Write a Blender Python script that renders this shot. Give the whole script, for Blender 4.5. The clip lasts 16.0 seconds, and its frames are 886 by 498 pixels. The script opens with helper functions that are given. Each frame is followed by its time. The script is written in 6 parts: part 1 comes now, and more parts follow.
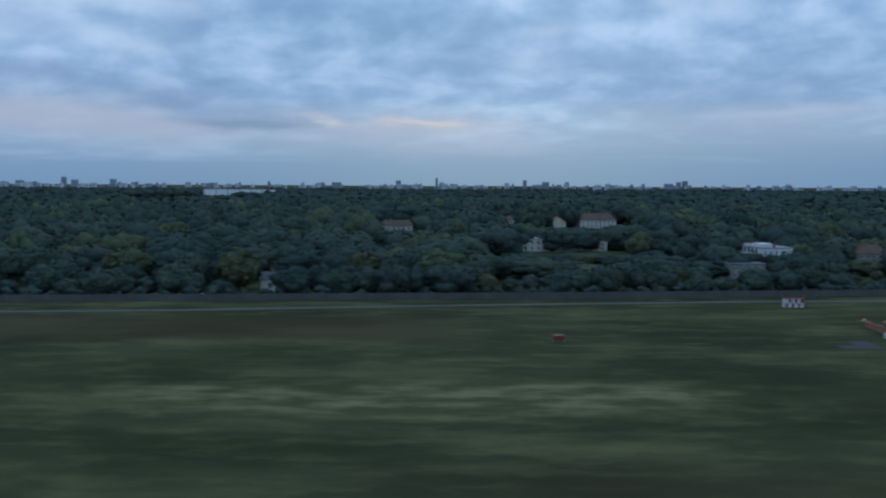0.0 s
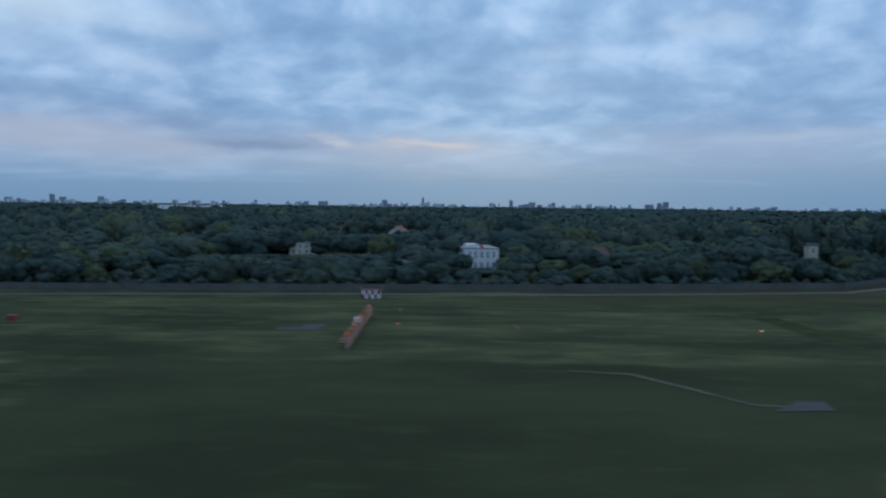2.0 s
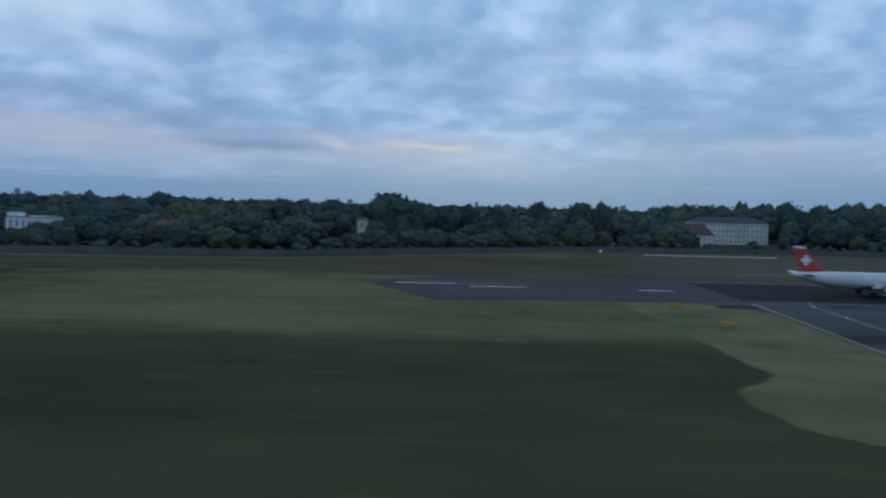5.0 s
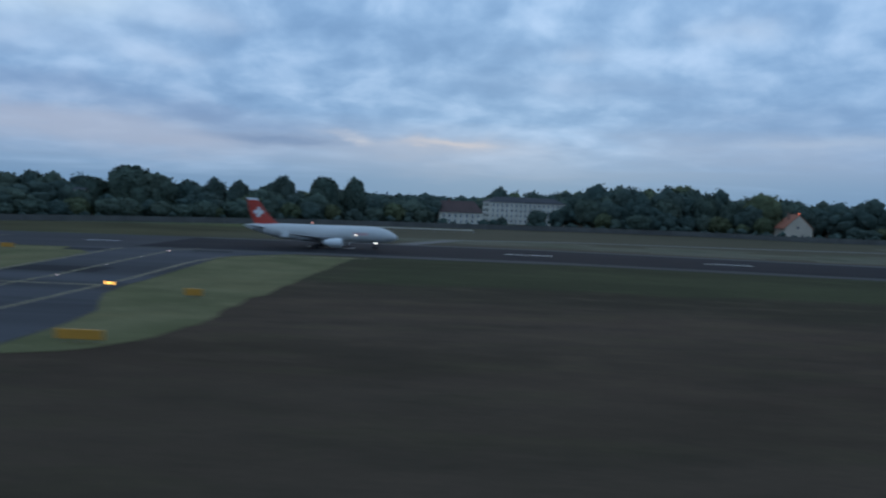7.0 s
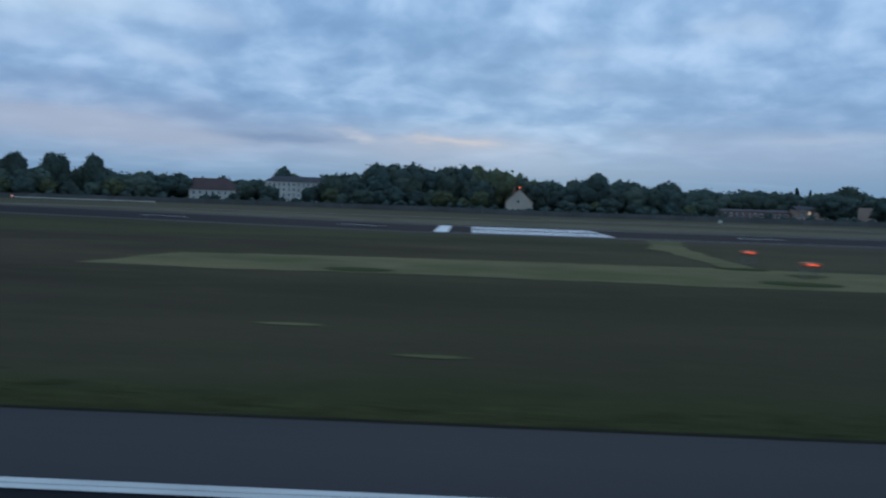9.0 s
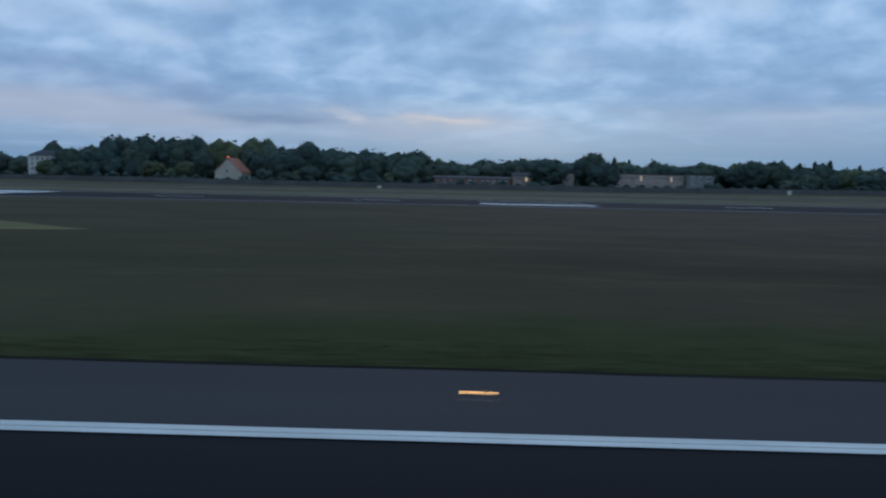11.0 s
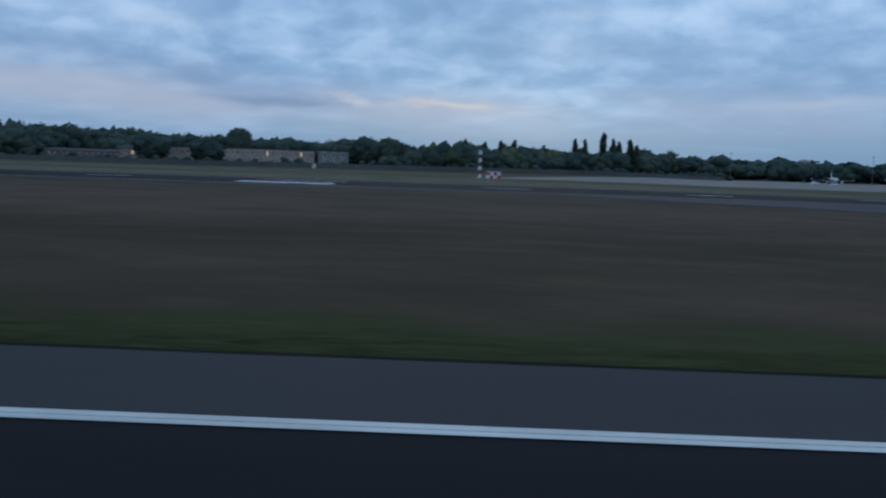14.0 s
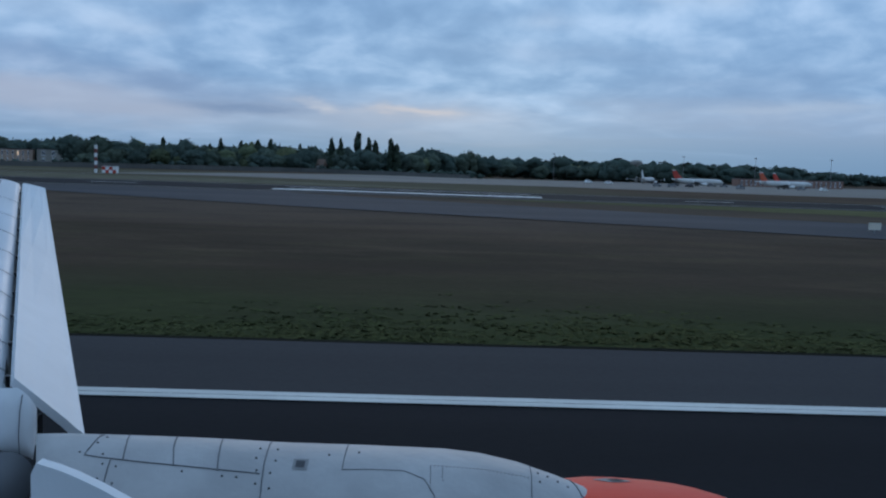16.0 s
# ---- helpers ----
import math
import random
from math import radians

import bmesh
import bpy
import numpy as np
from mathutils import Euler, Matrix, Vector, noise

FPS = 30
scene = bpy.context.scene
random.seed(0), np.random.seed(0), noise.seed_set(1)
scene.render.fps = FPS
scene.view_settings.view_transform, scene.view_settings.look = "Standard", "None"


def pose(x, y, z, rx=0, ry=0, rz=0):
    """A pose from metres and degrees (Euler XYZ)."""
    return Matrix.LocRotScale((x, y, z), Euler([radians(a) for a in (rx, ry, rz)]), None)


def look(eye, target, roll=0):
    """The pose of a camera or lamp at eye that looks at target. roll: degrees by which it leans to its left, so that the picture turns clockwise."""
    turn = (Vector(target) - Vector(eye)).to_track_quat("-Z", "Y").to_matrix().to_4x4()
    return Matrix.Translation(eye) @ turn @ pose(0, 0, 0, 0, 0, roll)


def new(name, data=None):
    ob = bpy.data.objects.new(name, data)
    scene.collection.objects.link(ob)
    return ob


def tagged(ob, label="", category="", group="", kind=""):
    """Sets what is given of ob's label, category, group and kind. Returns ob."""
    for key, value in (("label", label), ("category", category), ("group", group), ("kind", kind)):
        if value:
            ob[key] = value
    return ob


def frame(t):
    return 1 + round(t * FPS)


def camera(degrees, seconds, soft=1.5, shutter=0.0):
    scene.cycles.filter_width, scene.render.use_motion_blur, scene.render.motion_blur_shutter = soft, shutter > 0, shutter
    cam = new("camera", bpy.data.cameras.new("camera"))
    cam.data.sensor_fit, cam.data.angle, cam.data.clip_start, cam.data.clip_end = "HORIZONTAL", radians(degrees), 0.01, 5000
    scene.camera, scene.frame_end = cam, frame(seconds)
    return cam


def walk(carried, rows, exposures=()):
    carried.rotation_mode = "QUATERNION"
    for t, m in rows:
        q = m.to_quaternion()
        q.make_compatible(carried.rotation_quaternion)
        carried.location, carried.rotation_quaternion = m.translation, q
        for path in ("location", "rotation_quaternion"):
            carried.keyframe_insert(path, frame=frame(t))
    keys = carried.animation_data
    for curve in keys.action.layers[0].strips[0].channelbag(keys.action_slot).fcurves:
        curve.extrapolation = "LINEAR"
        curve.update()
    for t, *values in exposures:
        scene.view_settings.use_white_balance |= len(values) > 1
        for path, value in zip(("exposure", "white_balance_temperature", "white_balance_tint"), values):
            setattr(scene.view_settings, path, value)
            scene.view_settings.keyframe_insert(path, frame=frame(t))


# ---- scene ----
cam = camera(52.2, 16.0, soft=2.2, shutter=0.46)
# Everything below is laid out in metres and drawn at U of its size.
U = 0.56
PATH = [  # seconds, along the runway, towards the far runway, height, pitch, roll, yaw
    (0.0, 26.05, 0.27, 36.97, -4.23, -0.29, -0.20),
    (0.5, 58.45, 0.33, 34.87, -4.30, -0.26, 0.33),
    (1.0, 90.81, 0.39, 32.82, -4.23, -0.40, 0.62),
    (1.5, 123.02, 0.48, 30.73, -2.71, -0.79, 0.17),
    (2.0, 155.01, 0.58, 28.61, -2.89, -0.69, 0.30),
    (2.5, 186.96, 0.69, 26.54, -3.15, -1.07, 0.15),
    (3.0, 218.94, 0.79, 24.66, -3.59, -1.04, 0.32),
    (3.5, 251.00, 0.87, 22.89, -3.22, -1.36, -0.14),
    (6.0, 414.24, 1.49, 16.33, -2.67, -1.98, 0.76),
    (6.5, 447.46, 1.60, 14.48, -2.98, -2.10, 1.19),
    (7.0, 480.57, 1.73, 12.81, -2.95, -2.16, 1.47),
    (7.5, 513.67, 1.88, 11.03, -2.87, -2.36, 1.66),
    (8.0, 546.65, 2.05, 9.29, -2.63, -2.42, 1.62),
    (8.5, 579.42, 2.28, 7.89, -2.46, -2.48, 1.47),
    (9.0, 612.36, 2.54, 6.86, -3.12, -2.03, 1.70),
    (9.5, 645.53, 2.84, 6.18, -3.29, -1.59, 2.02),
    (10.0, 679.64, 3.15, 5.78, -3.57, -1.72, 1.66),
    (12.5, 840.87, 3.79, 5.52, -5.40, -0.74, 0.81),
    (13.0, 874.06, 3.69, 5.67, -5.59, -0.57, 1.00),
    (13.5, 906.64, 3.54, 5.77, -5.90, -0.82, 1.35),
    (14.0, 938.67, 3.32, 5.84, -5.37, -1.95, 1.43),
    (14.5, 970.61, 3.02, 5.84, -4.70, -1.49, 0.84),
    (15.0, 1002.88, 2.60, 5.76, -4.87, -2.00, 0.54),
    (15.5, 1035.40, 2.10, 5.71, -5.01, -1.93, -0.38),
    (15.6, 1042.38, 1.98, 5.66, -4.99, -1.88, -0.43),
    (15.7, 1049.36, 1.86, 5.61, -4.97, -1.84, -0.48),
    (15.8, 1056.34, 1.75, 5.56, -4.95, -1.79, -0.54),
    (15.9, 1063.32, 1.63, 5.51, -4.93, -1.74, -0.59),
    (15.967, 1067.99, 1.55, 5.48, -4.92, -1.71, -0.62),
    (16.0, 1067.99, 1.55, 5.48, -4.92, -1.71, -0.62),
]
walk(cam, [(t, pose(x * U, y * U, z * U, 90 + p, r, w)) for t, x, y, z, p, r, w in PATH])

# ---------------------------------------------------------------- sky and light
world = bpy.data.worlds.new("dusk_sky")
scene.world = world
world.use_nodes = True
nt = world.node_tree
nt.nodes.clear()


def wmath(op, a, b=None, clamp=False):
    n = nt.nodes.new("ShaderNodeMath")
    n.operation, n.use_clamp = op, clamp
    for i, v in enumerate((a, b)):
        if v is None:
            continue
        if isinstance(v, (int, float)):
            n.inputs[i].default_value = v
        else:
            nt.links.new(v, n.inputs[i])
    return n.outputs[0]


def wramp(fac, stops):
    n = nt.nodes.new("ShaderNodeValToRGB")
    n.color_ramp.interpolation = "B_SPLINE"
    el = n.color_ramp.elements
    while len(el) < len(stops):
        el.new(0.5)
    for e, (p, c) in zip(el, stops):
        e.position, e.color = p, (*c, 1)
    nt.links.new(fac, n.inputs[0])
    return n.outputs[0]


def wmix(fac, a, b, mode="MIX"):
    n = nt.nodes.new("ShaderNodeMix")
    n.data_type, n.blend_type = "RGBA", mode
    for i, v in ((0, fac), (6, a), (7, b)):
        if isinstance(v, (int, float)):
            n.inputs[i].default_value = v
        elif isinstance(v, tuple):
            n.inputs[i].default_value = (*v, 1)
        else:
            nt.links.new(v, n.inputs[i])
    return n.outputs[2]


def wnoise(vec, scale, detail, rough, dist=0.0):
    n = nt.nodes.new("ShaderNodeTexNoise")
    n.inputs["Scale"].default_value, n.inputs["Detail"].default_value = scale, detail
    n.inputs["Roughness"].default_value, n.inputs["Distortion"].default_value = rough, dist
    nt.links.new(vec, n.inputs["Vector"])
    return n.outputs[0]


def wcombine(x, y, z):
    n = nt.nodes.new("ShaderNodeCombineXYZ")
    for i, v in enumerate((x, y, z)):
        if isinstance(v, (int, float)):
            n.inputs[i].default_value = v
        else:
            nt.links.new(v, n.inputs[i])
    return n.outputs[0]


SUN_EL, SUN_AZ = radians(9), radians(4)
sky = nt.nodes.new("ShaderNodeTexSky")
sky.sky_type, sky.sun_disc, sky.sun_elevation, sky.sun_rotation = "NISHITA", False, SUN_EL, SUN_AZ
coord = nt.nodes.new("ShaderNodeTexCoord").outputs["Generated"]
sep = nt.nodes.new("ShaderNodeSeparateXYZ")
nt.links.new(coord, sep.inputs[0])
sx, sy, sz = sep.outputs
up = wmath("MAXIMUM", sz, 0.0)
azim = wmath("MULTIPLY", wmath("ARCTAN2", sx, sy), 57.2958)
elev = wmath("MULTIPLY", wmath("ARCSINE", sz), 57.2958)
# the deck seen in perspective: lumps overhead flatten into long bars towards the horizon
along, depth = wmath("MULTIPLY", azim, 0.10), wmath("DIVIDE", 1.0, wmath("ADD", up, 0.16))
puffs = wnoise(wcombine(along, depth, 0.4), 3.0, 6, 0.48, 0.2)
banks = wnoise(wcombine(wmath("MULTIPLY", along, 0.5), depth, 5.3), 1.4, 4, 0.5, 0.3)
cover = wmath("ADD", wmath("MULTIPLY", puffs, 0.55), wmath("MULTIPLY", banks, 0.45))
cloud = wramp(cover, [(0.35, (0.185, 0.335, 0.58)), (0.45, (0.235, 0.405, 0.67)), (0.54, (0.315, 0.50, 0.77)), (0.66, (0.47, 0.65, 0.92))])
# the clear band under the cloud deck, and the pale glow along its edge
band = wramp(up, [(0.0, (0.165, 0.30, 0.495)), (0.035, (0.21, 0.355, 0.565)), (0.07, (0.40, 0.475, 0.64)), (0.12, (0.27, 0.44, 0.69))])
deck = wmath("MULTIPLY", wmath("SUBTRACT", wmath("ADD", up, wmath("MULTIPLY", wmath("SUBTRACT", banks, 0.5), 0.10)), 0.035), 18.0, True)
seen = wmix(deck, band, cloud)
higher = wmath("MULTIPLY", wmath("SUBTRACT", up, 0.1), 3.5, True)
seen = wmix(wmath("MULTIPLY", higher, 0.5), seen, wmix(1.0, seen, (1.42, 1.43, 1.42), "MULTIPLY"))
wob = wmath("MULTIPLY", wmath("SUBTRACT", wnoise(wcombine(along, depth, 9.1), 2.2, 5, 0.6), 0.5), 1.7)
wob2 = wmath("MULTIPLY", wmath("SUBTRACT", wnoise(wcombine(along, depth, 12.7), 1.6, 4, 0.55), 0.5), 9.0)


def cloud_bar(under, az, el, wide, high, tilt, amount, tone):
    """One cloud of the deck, or a gap in it, with ragged edges."""
    da = wmath("SUBTRACT", wmath("ADD", azim, wob2), az)
    de = wmath("SUBTRACT", wmath("SUBTRACT", wmath("ADD", elev, wob), el), wmath("MULTIPLY", da, tilt))
    qa, qe = wmath("DIVIDE", da, wide), wmath("DIVIDE", de, high)
    d = wmath("ADD", wmath("MULTIPLY", qa, qa), wmath("MULTIPLY", qe, qe))
    return wmix(wmath("MULTIPLY", wmath("POWER", 2.718, wmath("MULTIPLY", d, -1.0)), amount), under, tone)


for bar in (
    (-25.5, 4.1, 9, 1.2, -0.02, 0.6, (0.45, 0.49, 0.62)), (-17.5, 3.0, 6, 0.8, 0.0, 0.45, (0.43, 0.48, 0.62)),
    (-25.5, 6.2, 8, 0.8, -0.03, 0.6, (0.20, 0.32, 0.55)), (-15.5, 4.8, 6, 0.55, -0.1, 0.6, (0.20, 0.31, 0.53)),
    (-12.0, 3.5, 3.4, 0.42, -0.02, 0.75, (0.17, 0.27, 0.47)), (-7.3, 3.8, 1.4, 0.32, -0.1, 0.7, (0.60, 0.63, 0.72)),
    (-1.2, 3.3, 6, 1.0, 0.0, 0.5, (0.46, 0.50, 0.62)), (-1.8, 3.7, 2.4, 0.3, -0.04, 0.7, (0.64, 0.605, 0.64)),
    (-27, 11.6, 8, 2.0, 0.0, 0.75, (0.66, 0.82, 0.98)), (-27, 8.6, 3.2, 0.8, 0.05, 0.55, (0.50, 0.66, 0.90)),
    (-20, 8.0, 2.6, 0.7, -0.1, 0.5, (0.50, 0.65, 0.88)), (-17, 10.4, 2.8, 0.7, 0.0, 0.5, (0.52, 0.67, 0.90)),
    (17, 5.6, 7, 0.8, 0.02, 0.5, (0.23, 0.36, 0.59)), (22, 4.2, 6, 0.4, 0.02, 0.5, (0.46, 0.57, 0.74)),
    (16, 10.7, 2.2, 0.8, 0.0, 0.5, (0.52, 0.66, 0.87)), (7, 9.4, 2.6, 0.6, 0.05, 0.45, (0.48, 0.62, 0.84)),
    (8, 7.4, 7, 0.7, -0.02, 0.45, (0.25, 0.39, 0.63)), (3, 2.0, 9, 0.5, 0.0, 0.35, (0.34, 0.43, 0.60))):
    seen = cloud_bar(seen, *bar)
clear = wmix(1.0, sky.outputs[0], (0.012, 0.02, 0.03), "MULTIPLY")
seen = wmix(0.93, clear, seen)
back = nt.nodes.new("ShaderNodeBackground")
back.inputs[1].default_value = 1.0
nt.links.new(seen, back.inputs[0])
wout = nt.nodes.new("ShaderNodeOutputWorld")
nt.links.new(back.outputs[0], wout.inputs[0])

sun = new("sun", bpy.data.lights.new("sun", "SUN"))
sun.data.energy, sun.data.angle, sun.data.color = 0.3, radians(40), (1.0, 0.9, 0.82)
sun.matrix_world = look((0, 0, 0), (-math.sin(SUN_AZ), -math.cos(SUN_AZ), -math.tan(SUN_EL)))

# ---------------------------------------------------------------- materials
class Nodes:
    """A node material under construction: noise, mixing and a Principled shader."""

    def __init__(self, name):
        self.m = bpy.data.materials.new(name)
        self.m.use_nodes = True
        self.t = self.m.node_tree
        self.p = self.t.nodes["Principled BSDF"]
        self.pos = self.t.nodes.new("ShaderNodeNewGeometry").outputs["Position"]

    def put(self, socket, v):
        if isinstance(v, (int, float)):
            socket.default_value = v
        elif isinstance(v, tuple):
            socket.default_value = (*v, 1) if len(socket.default_value) == 4 else v
        else:
            self.t.links.new(v, socket)

    def math(self, op, a, b=0.0, clamp=False):
        n = self.t.nodes.new("ShaderNodeMath")
        n.operation, n.use_clamp = op, clamp
        self.put(n.inputs[0], a)
        self.put(n.inputs[1], b)
        return n.outputs[0]

    def noise(self, scale, detail=4, rough=0.55, stretch=(1, 1, 1), vec=None):
        mp = self.t.nodes.new("ShaderNodeMapping")
        mp.inputs["Scale"].default_value = stretch
        self.put(mp.inputs[0], vec or self.pos)
        n = self.t.nodes.new("ShaderNodeTexNoise")
        n.inputs["Scale"].default_value, n.inputs["Detail"].default_value, n.inputs["Roughness"].default_value = scale, detail, rough
        self.put(n.inputs["Vector"], mp.outputs[0])
        return n.outputs[0]

    def mix(self, f, a, b, mode="MIX"):
        n = self.t.nodes.new("ShaderNodeMix")
        n.data_type, n.blend_type = "RGBA", mode
        self.put(n.inputs[0], f)
        self.put(n.inputs[6], a)
        self.put(n.inputs[7], b)
        return n.outputs[2]

    def spread(self, f, lo, hi):
        n = self.t.nodes.new("ShaderNodeMapRange")
        self.put(n.inputs[0], f)
        n.inputs[1].default_value, n.inputs[2].default_value = lo, hi
        return n.outputs[0]

    def bump(self, height, strength, distance):
        n = self.t.nodes.new("ShaderNodeBump")
        n.inputs["Strength"].default_value, n.inputs["Distance"].default_value = strength, distance
        self.put(n.inputs["Height"], height)
        self.put(self.p.inputs["Normal"], n.outputs[0])

    def done(self, color, rough=0.8, metal=0.0, spec=0.5):
        self.put(self.p.inputs["Base Color"], color)
        self.put(self.p.inputs["Roughness"], rough)
        self.put(self.p.inputs["Metallic"], metal)
        self.put(self.p.inputs["Specular IOR Level"], spec)
        return self.m


def worn(name, c, rough=0.7, vary=0.25, big=0.15, fine=3.0, metal=0.0, spec=0.4, bump=0.2):
    """A worn, slightly dirty surface: broad stains, fine grain and a little relief."""
    k = Nodes(name)
    rnd = k.t.nodes.new("ShaderNodeObjectInfo").outputs["Random"]
    a = k.noise(big / U, 3)
    b = k.noise(fine / U, 5)
    dark = tuple(v * (1 - vary) for v in c)
    light = tuple(min(1, v * (1 + vary * 0.6)) for v in c)
    col = k.mix(k.spread(a, 0.3, 0.7), dark, light)
    col = k.mix(k.math("MULTIPLY", k.spread(b, 0.35, 0.75), 0.4), col, dark)
    col = k.mix(k.math("MULTIPLY", rnd, 0.25), col, dark)
    k.bump(b, bump, 0.02)
    return k.done(col, rough, metal, spec)


def glow(name, c, power):
    k = Nodes(name)
    k.put(k.p.inputs["Emission Color"], c)
    k.put(k.p.inputs["Emission Strength"], power)
    return k.done(c, 0.4)


def grass_material():
    """Meadow grass: green by the approach, browner and rank between the runways, with long streaks from mowing."""
    k = Nodes("meadow_grass")
    sepn = k.t.nodes.new("ShaderNodeSeparateXYZ")
    k.put(sepn.inputs[0], k.pos)
    x, y = sepn.outputs[0], sepn.outputs[1]
    streak = k.noise(0.17 / U, 5, 0.62, (0.4, 1.0, 1.0))
    clump = k.noise(0.035 / U, 4, 0.55, (0.5, 1.0, 1.0))
    blade = k.noise(1.3 / U, 4, 0.7)
    wide = k.noise(0.011 / U, 3, 0.5, (0.4, 1.0, 1.0))
    green = k.mix(k.spread(clump, 0.38, 0.62), (0.045, 0.051, 0.025), (0.086, 0.090, 0.043))
    straw = k.mix(k.spread(blade, 0.3, 0.7), (0.17, 0.17, 0.062), (0.27, 0.25, 0.10))
    brown = k.mix(k.spread(clump, 0.35, 0.65), (0.064, 0.040, 0.028), (0.102, 0.066, 0.047))
    field = k.mix(k.math("MULTIPLY", k.spread(streak, 0.5, 0.74), 0.45), green, straw)
    swathe = k.noise(0.045 / U, 5, 0.62, (0.42, 1.0, 1.0))
    field = k.mix(k.math("MULTIPLY", k.spread(swathe, 0.52, 0.64), 0.5), field, (0.185, 0.172, 0.075))
    field = k.mix(k.math("MULTIPLY", k.spread(swathe, 0.47, 0.38), 0.5), field, (0.032, 0.042, 0.017))
    brown = k.mix(k.math("MULTIPLY", k.spread(wide, 0.46, 0.62), 0.7), brown, (0.042, 0.036, 0.023))
    rank = k.mix(k.math("MULTIPLY", k.spread(streak, 0.5, 0.66), 0.5), brown, (0.088, 0.067, 0.037))

    def region(x0, x1, y0, y1, soft, jag):
        """A soft-edged stretch of the field with wandering borders."""
        xs = k.math("ADD", x, k.math("MULTIPLY", k.math("SUBTRACT", wander, 0.5), jag * 2 * U))
        ys = k.math("ADD", y, k.math("MULTIPLY", k.math("SUBTRACT", wander2, 0.5), jag * U))
        f = k.math("MULTIPLY", k.spread(xs, (x0 - soft) * U, (x0 + soft) * U), k.spread(xs, (x1 + soft) * U, (x1 - soft) * U))
        return k.math("MULTIPLY", f, k.math("MULTIPLY", k.spread(ys, (y0 - soft / 2) * U, (y0 + soft / 2) * U), k.spread(ys, (y1 + soft / 2) * U, (y1 - soft / 2) * U)))

    wander = k.noise(0.05 / U, 5, 0.6)
    wander2 = k.noise(0.04 / U, 5, 0.6, (0.7, 1, 1))
    rank_green = k.mix(k.spread(clump, 0.36, 0.64), (0.041, 0.045, 0.022), (0.064, 0.067, 0.031))
    rank_green = k.mix(k.math("MULTIPLY", k.spread(streak, 0.55, 0.72), 0.35), rank_green, (0.095, 0.105, 0.042))
    olive = k.mix(k.spread(clump, 0.36, 0.64), (0.098, 0.100, 0.042), (0.140, 0.135, 0.060))
    olive = k.mix(k.math("MULTIPLY", k.spread(streak, 0.5, 0.68), 0.5), olive, (0.185, 0.175, 0.075))
    straws = k.mix(k.spread(streak, 0.42, 0.62), (0.092, 0.096, 0.040), (0.250, 0.228, 0.105))
    dry = k.mix(k.spread(clump, 0.36, 0.64), (0.060, 0.050, 0.026), (0.095, 0.080, 0.040))
    for x0, x1, y0, y1, soft, jag, kind in (
        (-400, 30, 210, 248, 8, 14, dry), (180, 420, 262, 345, 10, 16, dry), (300, 420, 244, 300, 10, 16, dry),
        (258, 390, 136, 242, 12, 34, olive), (-26, 76, 142, 164, 9, 22, straws), (30, 96, 30, 112, 16, 30, dry),
        (94, 246, 30, 162, 4, 22, rank_green), (228, 402, 30, 130, 8, 26, rank_green), (203, 224, 84, 97, 5, 16, olive)):
        field = k.mix(k.math("MULTIPLY", region(x0, x1, y0, y1, soft, jag), 0.93), field, kind)
    knot = k.noise(0.12 / U, 5, 0.66, (0.5, 1.0, 1.0))
    rank = k.mix(k.math("MULTIPLY", region(640, 1300, 92, 190, 26, 40), 0.45), rank, (0.110, 0.082, 0.066))
    rank = k.mix(k.math("MULTIPLY", k.spread(knot, 0.5, 0.68), 0.5), rank, (0.036, 0.028, 0.020))
    rank = k.mix(k.math("MULTIPLY", k.spread(knot, 0.47, 0.33), 0.5), rank, (0.116, 0.078, 0.051))
    rank = k.mix(k.math("MULTIPLY", region(456, 645, 136, 190, 8, 20), 0.8), rank, rank_green)
    rank = k.mix(k.math("MULTIPLY", region(565, 760, 20, 190, 40, 60), 0.55), rank, rank_green)
    rank = k.mix(k.math("MULTIPLY", region(420, 640, 20, 70, 24, 40), 0.3), rank, (0.037, 0.034, 0.021))
    rank = k.mix(k.math("MULTIPLY", region(1035, 1200, 24, 44, 12, 22), 0.75), rank, k.mix(k.spread(knot, 0.4, 0.6), (0.026, 0.036, 0.014), (0.056, 0.064, 0.026)))
    rank = k.mix(k.math("MULTIPLY", region(380, 1120, 244, 420, 20, 30), 0.62), rank, (0.115, 0.105, 0.068))
    east = k.spread(k.math("ADD", x, k.math("MULTIPLY", k.math("SUBTRACT", wide, 0.5), 60 * U)), 400 * U, 440 * U)
    col = k.mix(east, field, rank)
    # greener margin along the paved edge
    tuft = k.noise(0.42 / U, 5, 0.7, (0.55, 1.0, 1.0))
    verge = k.spread(k.math("ADD", y, k.math("MULTIPLY", k.math("SUBTRACT", wander2, 0.5), 34 * U)), 40 * U, 33 * U)
    col = k.mix(k.math("MULTIPLY", verge, k.math("MULTIPLY", east, k.spread(wide, 0.22, 0.52))), col, k.mix(k.spread(tuft, 0.32, 0.68), (0.031, 0.039, 0.014), (0.053, 0.060, 0.022)))
    col = k.mix(k.math("MULTIPLY", k.spread(blade, 0.35, 0.7), 0.35), col, (0.031, 0.031, 0.017))
    k.bump(blade, 0.5, 0.12 * U)
    return k.done(col, 1.0, 0.0, 0.02)


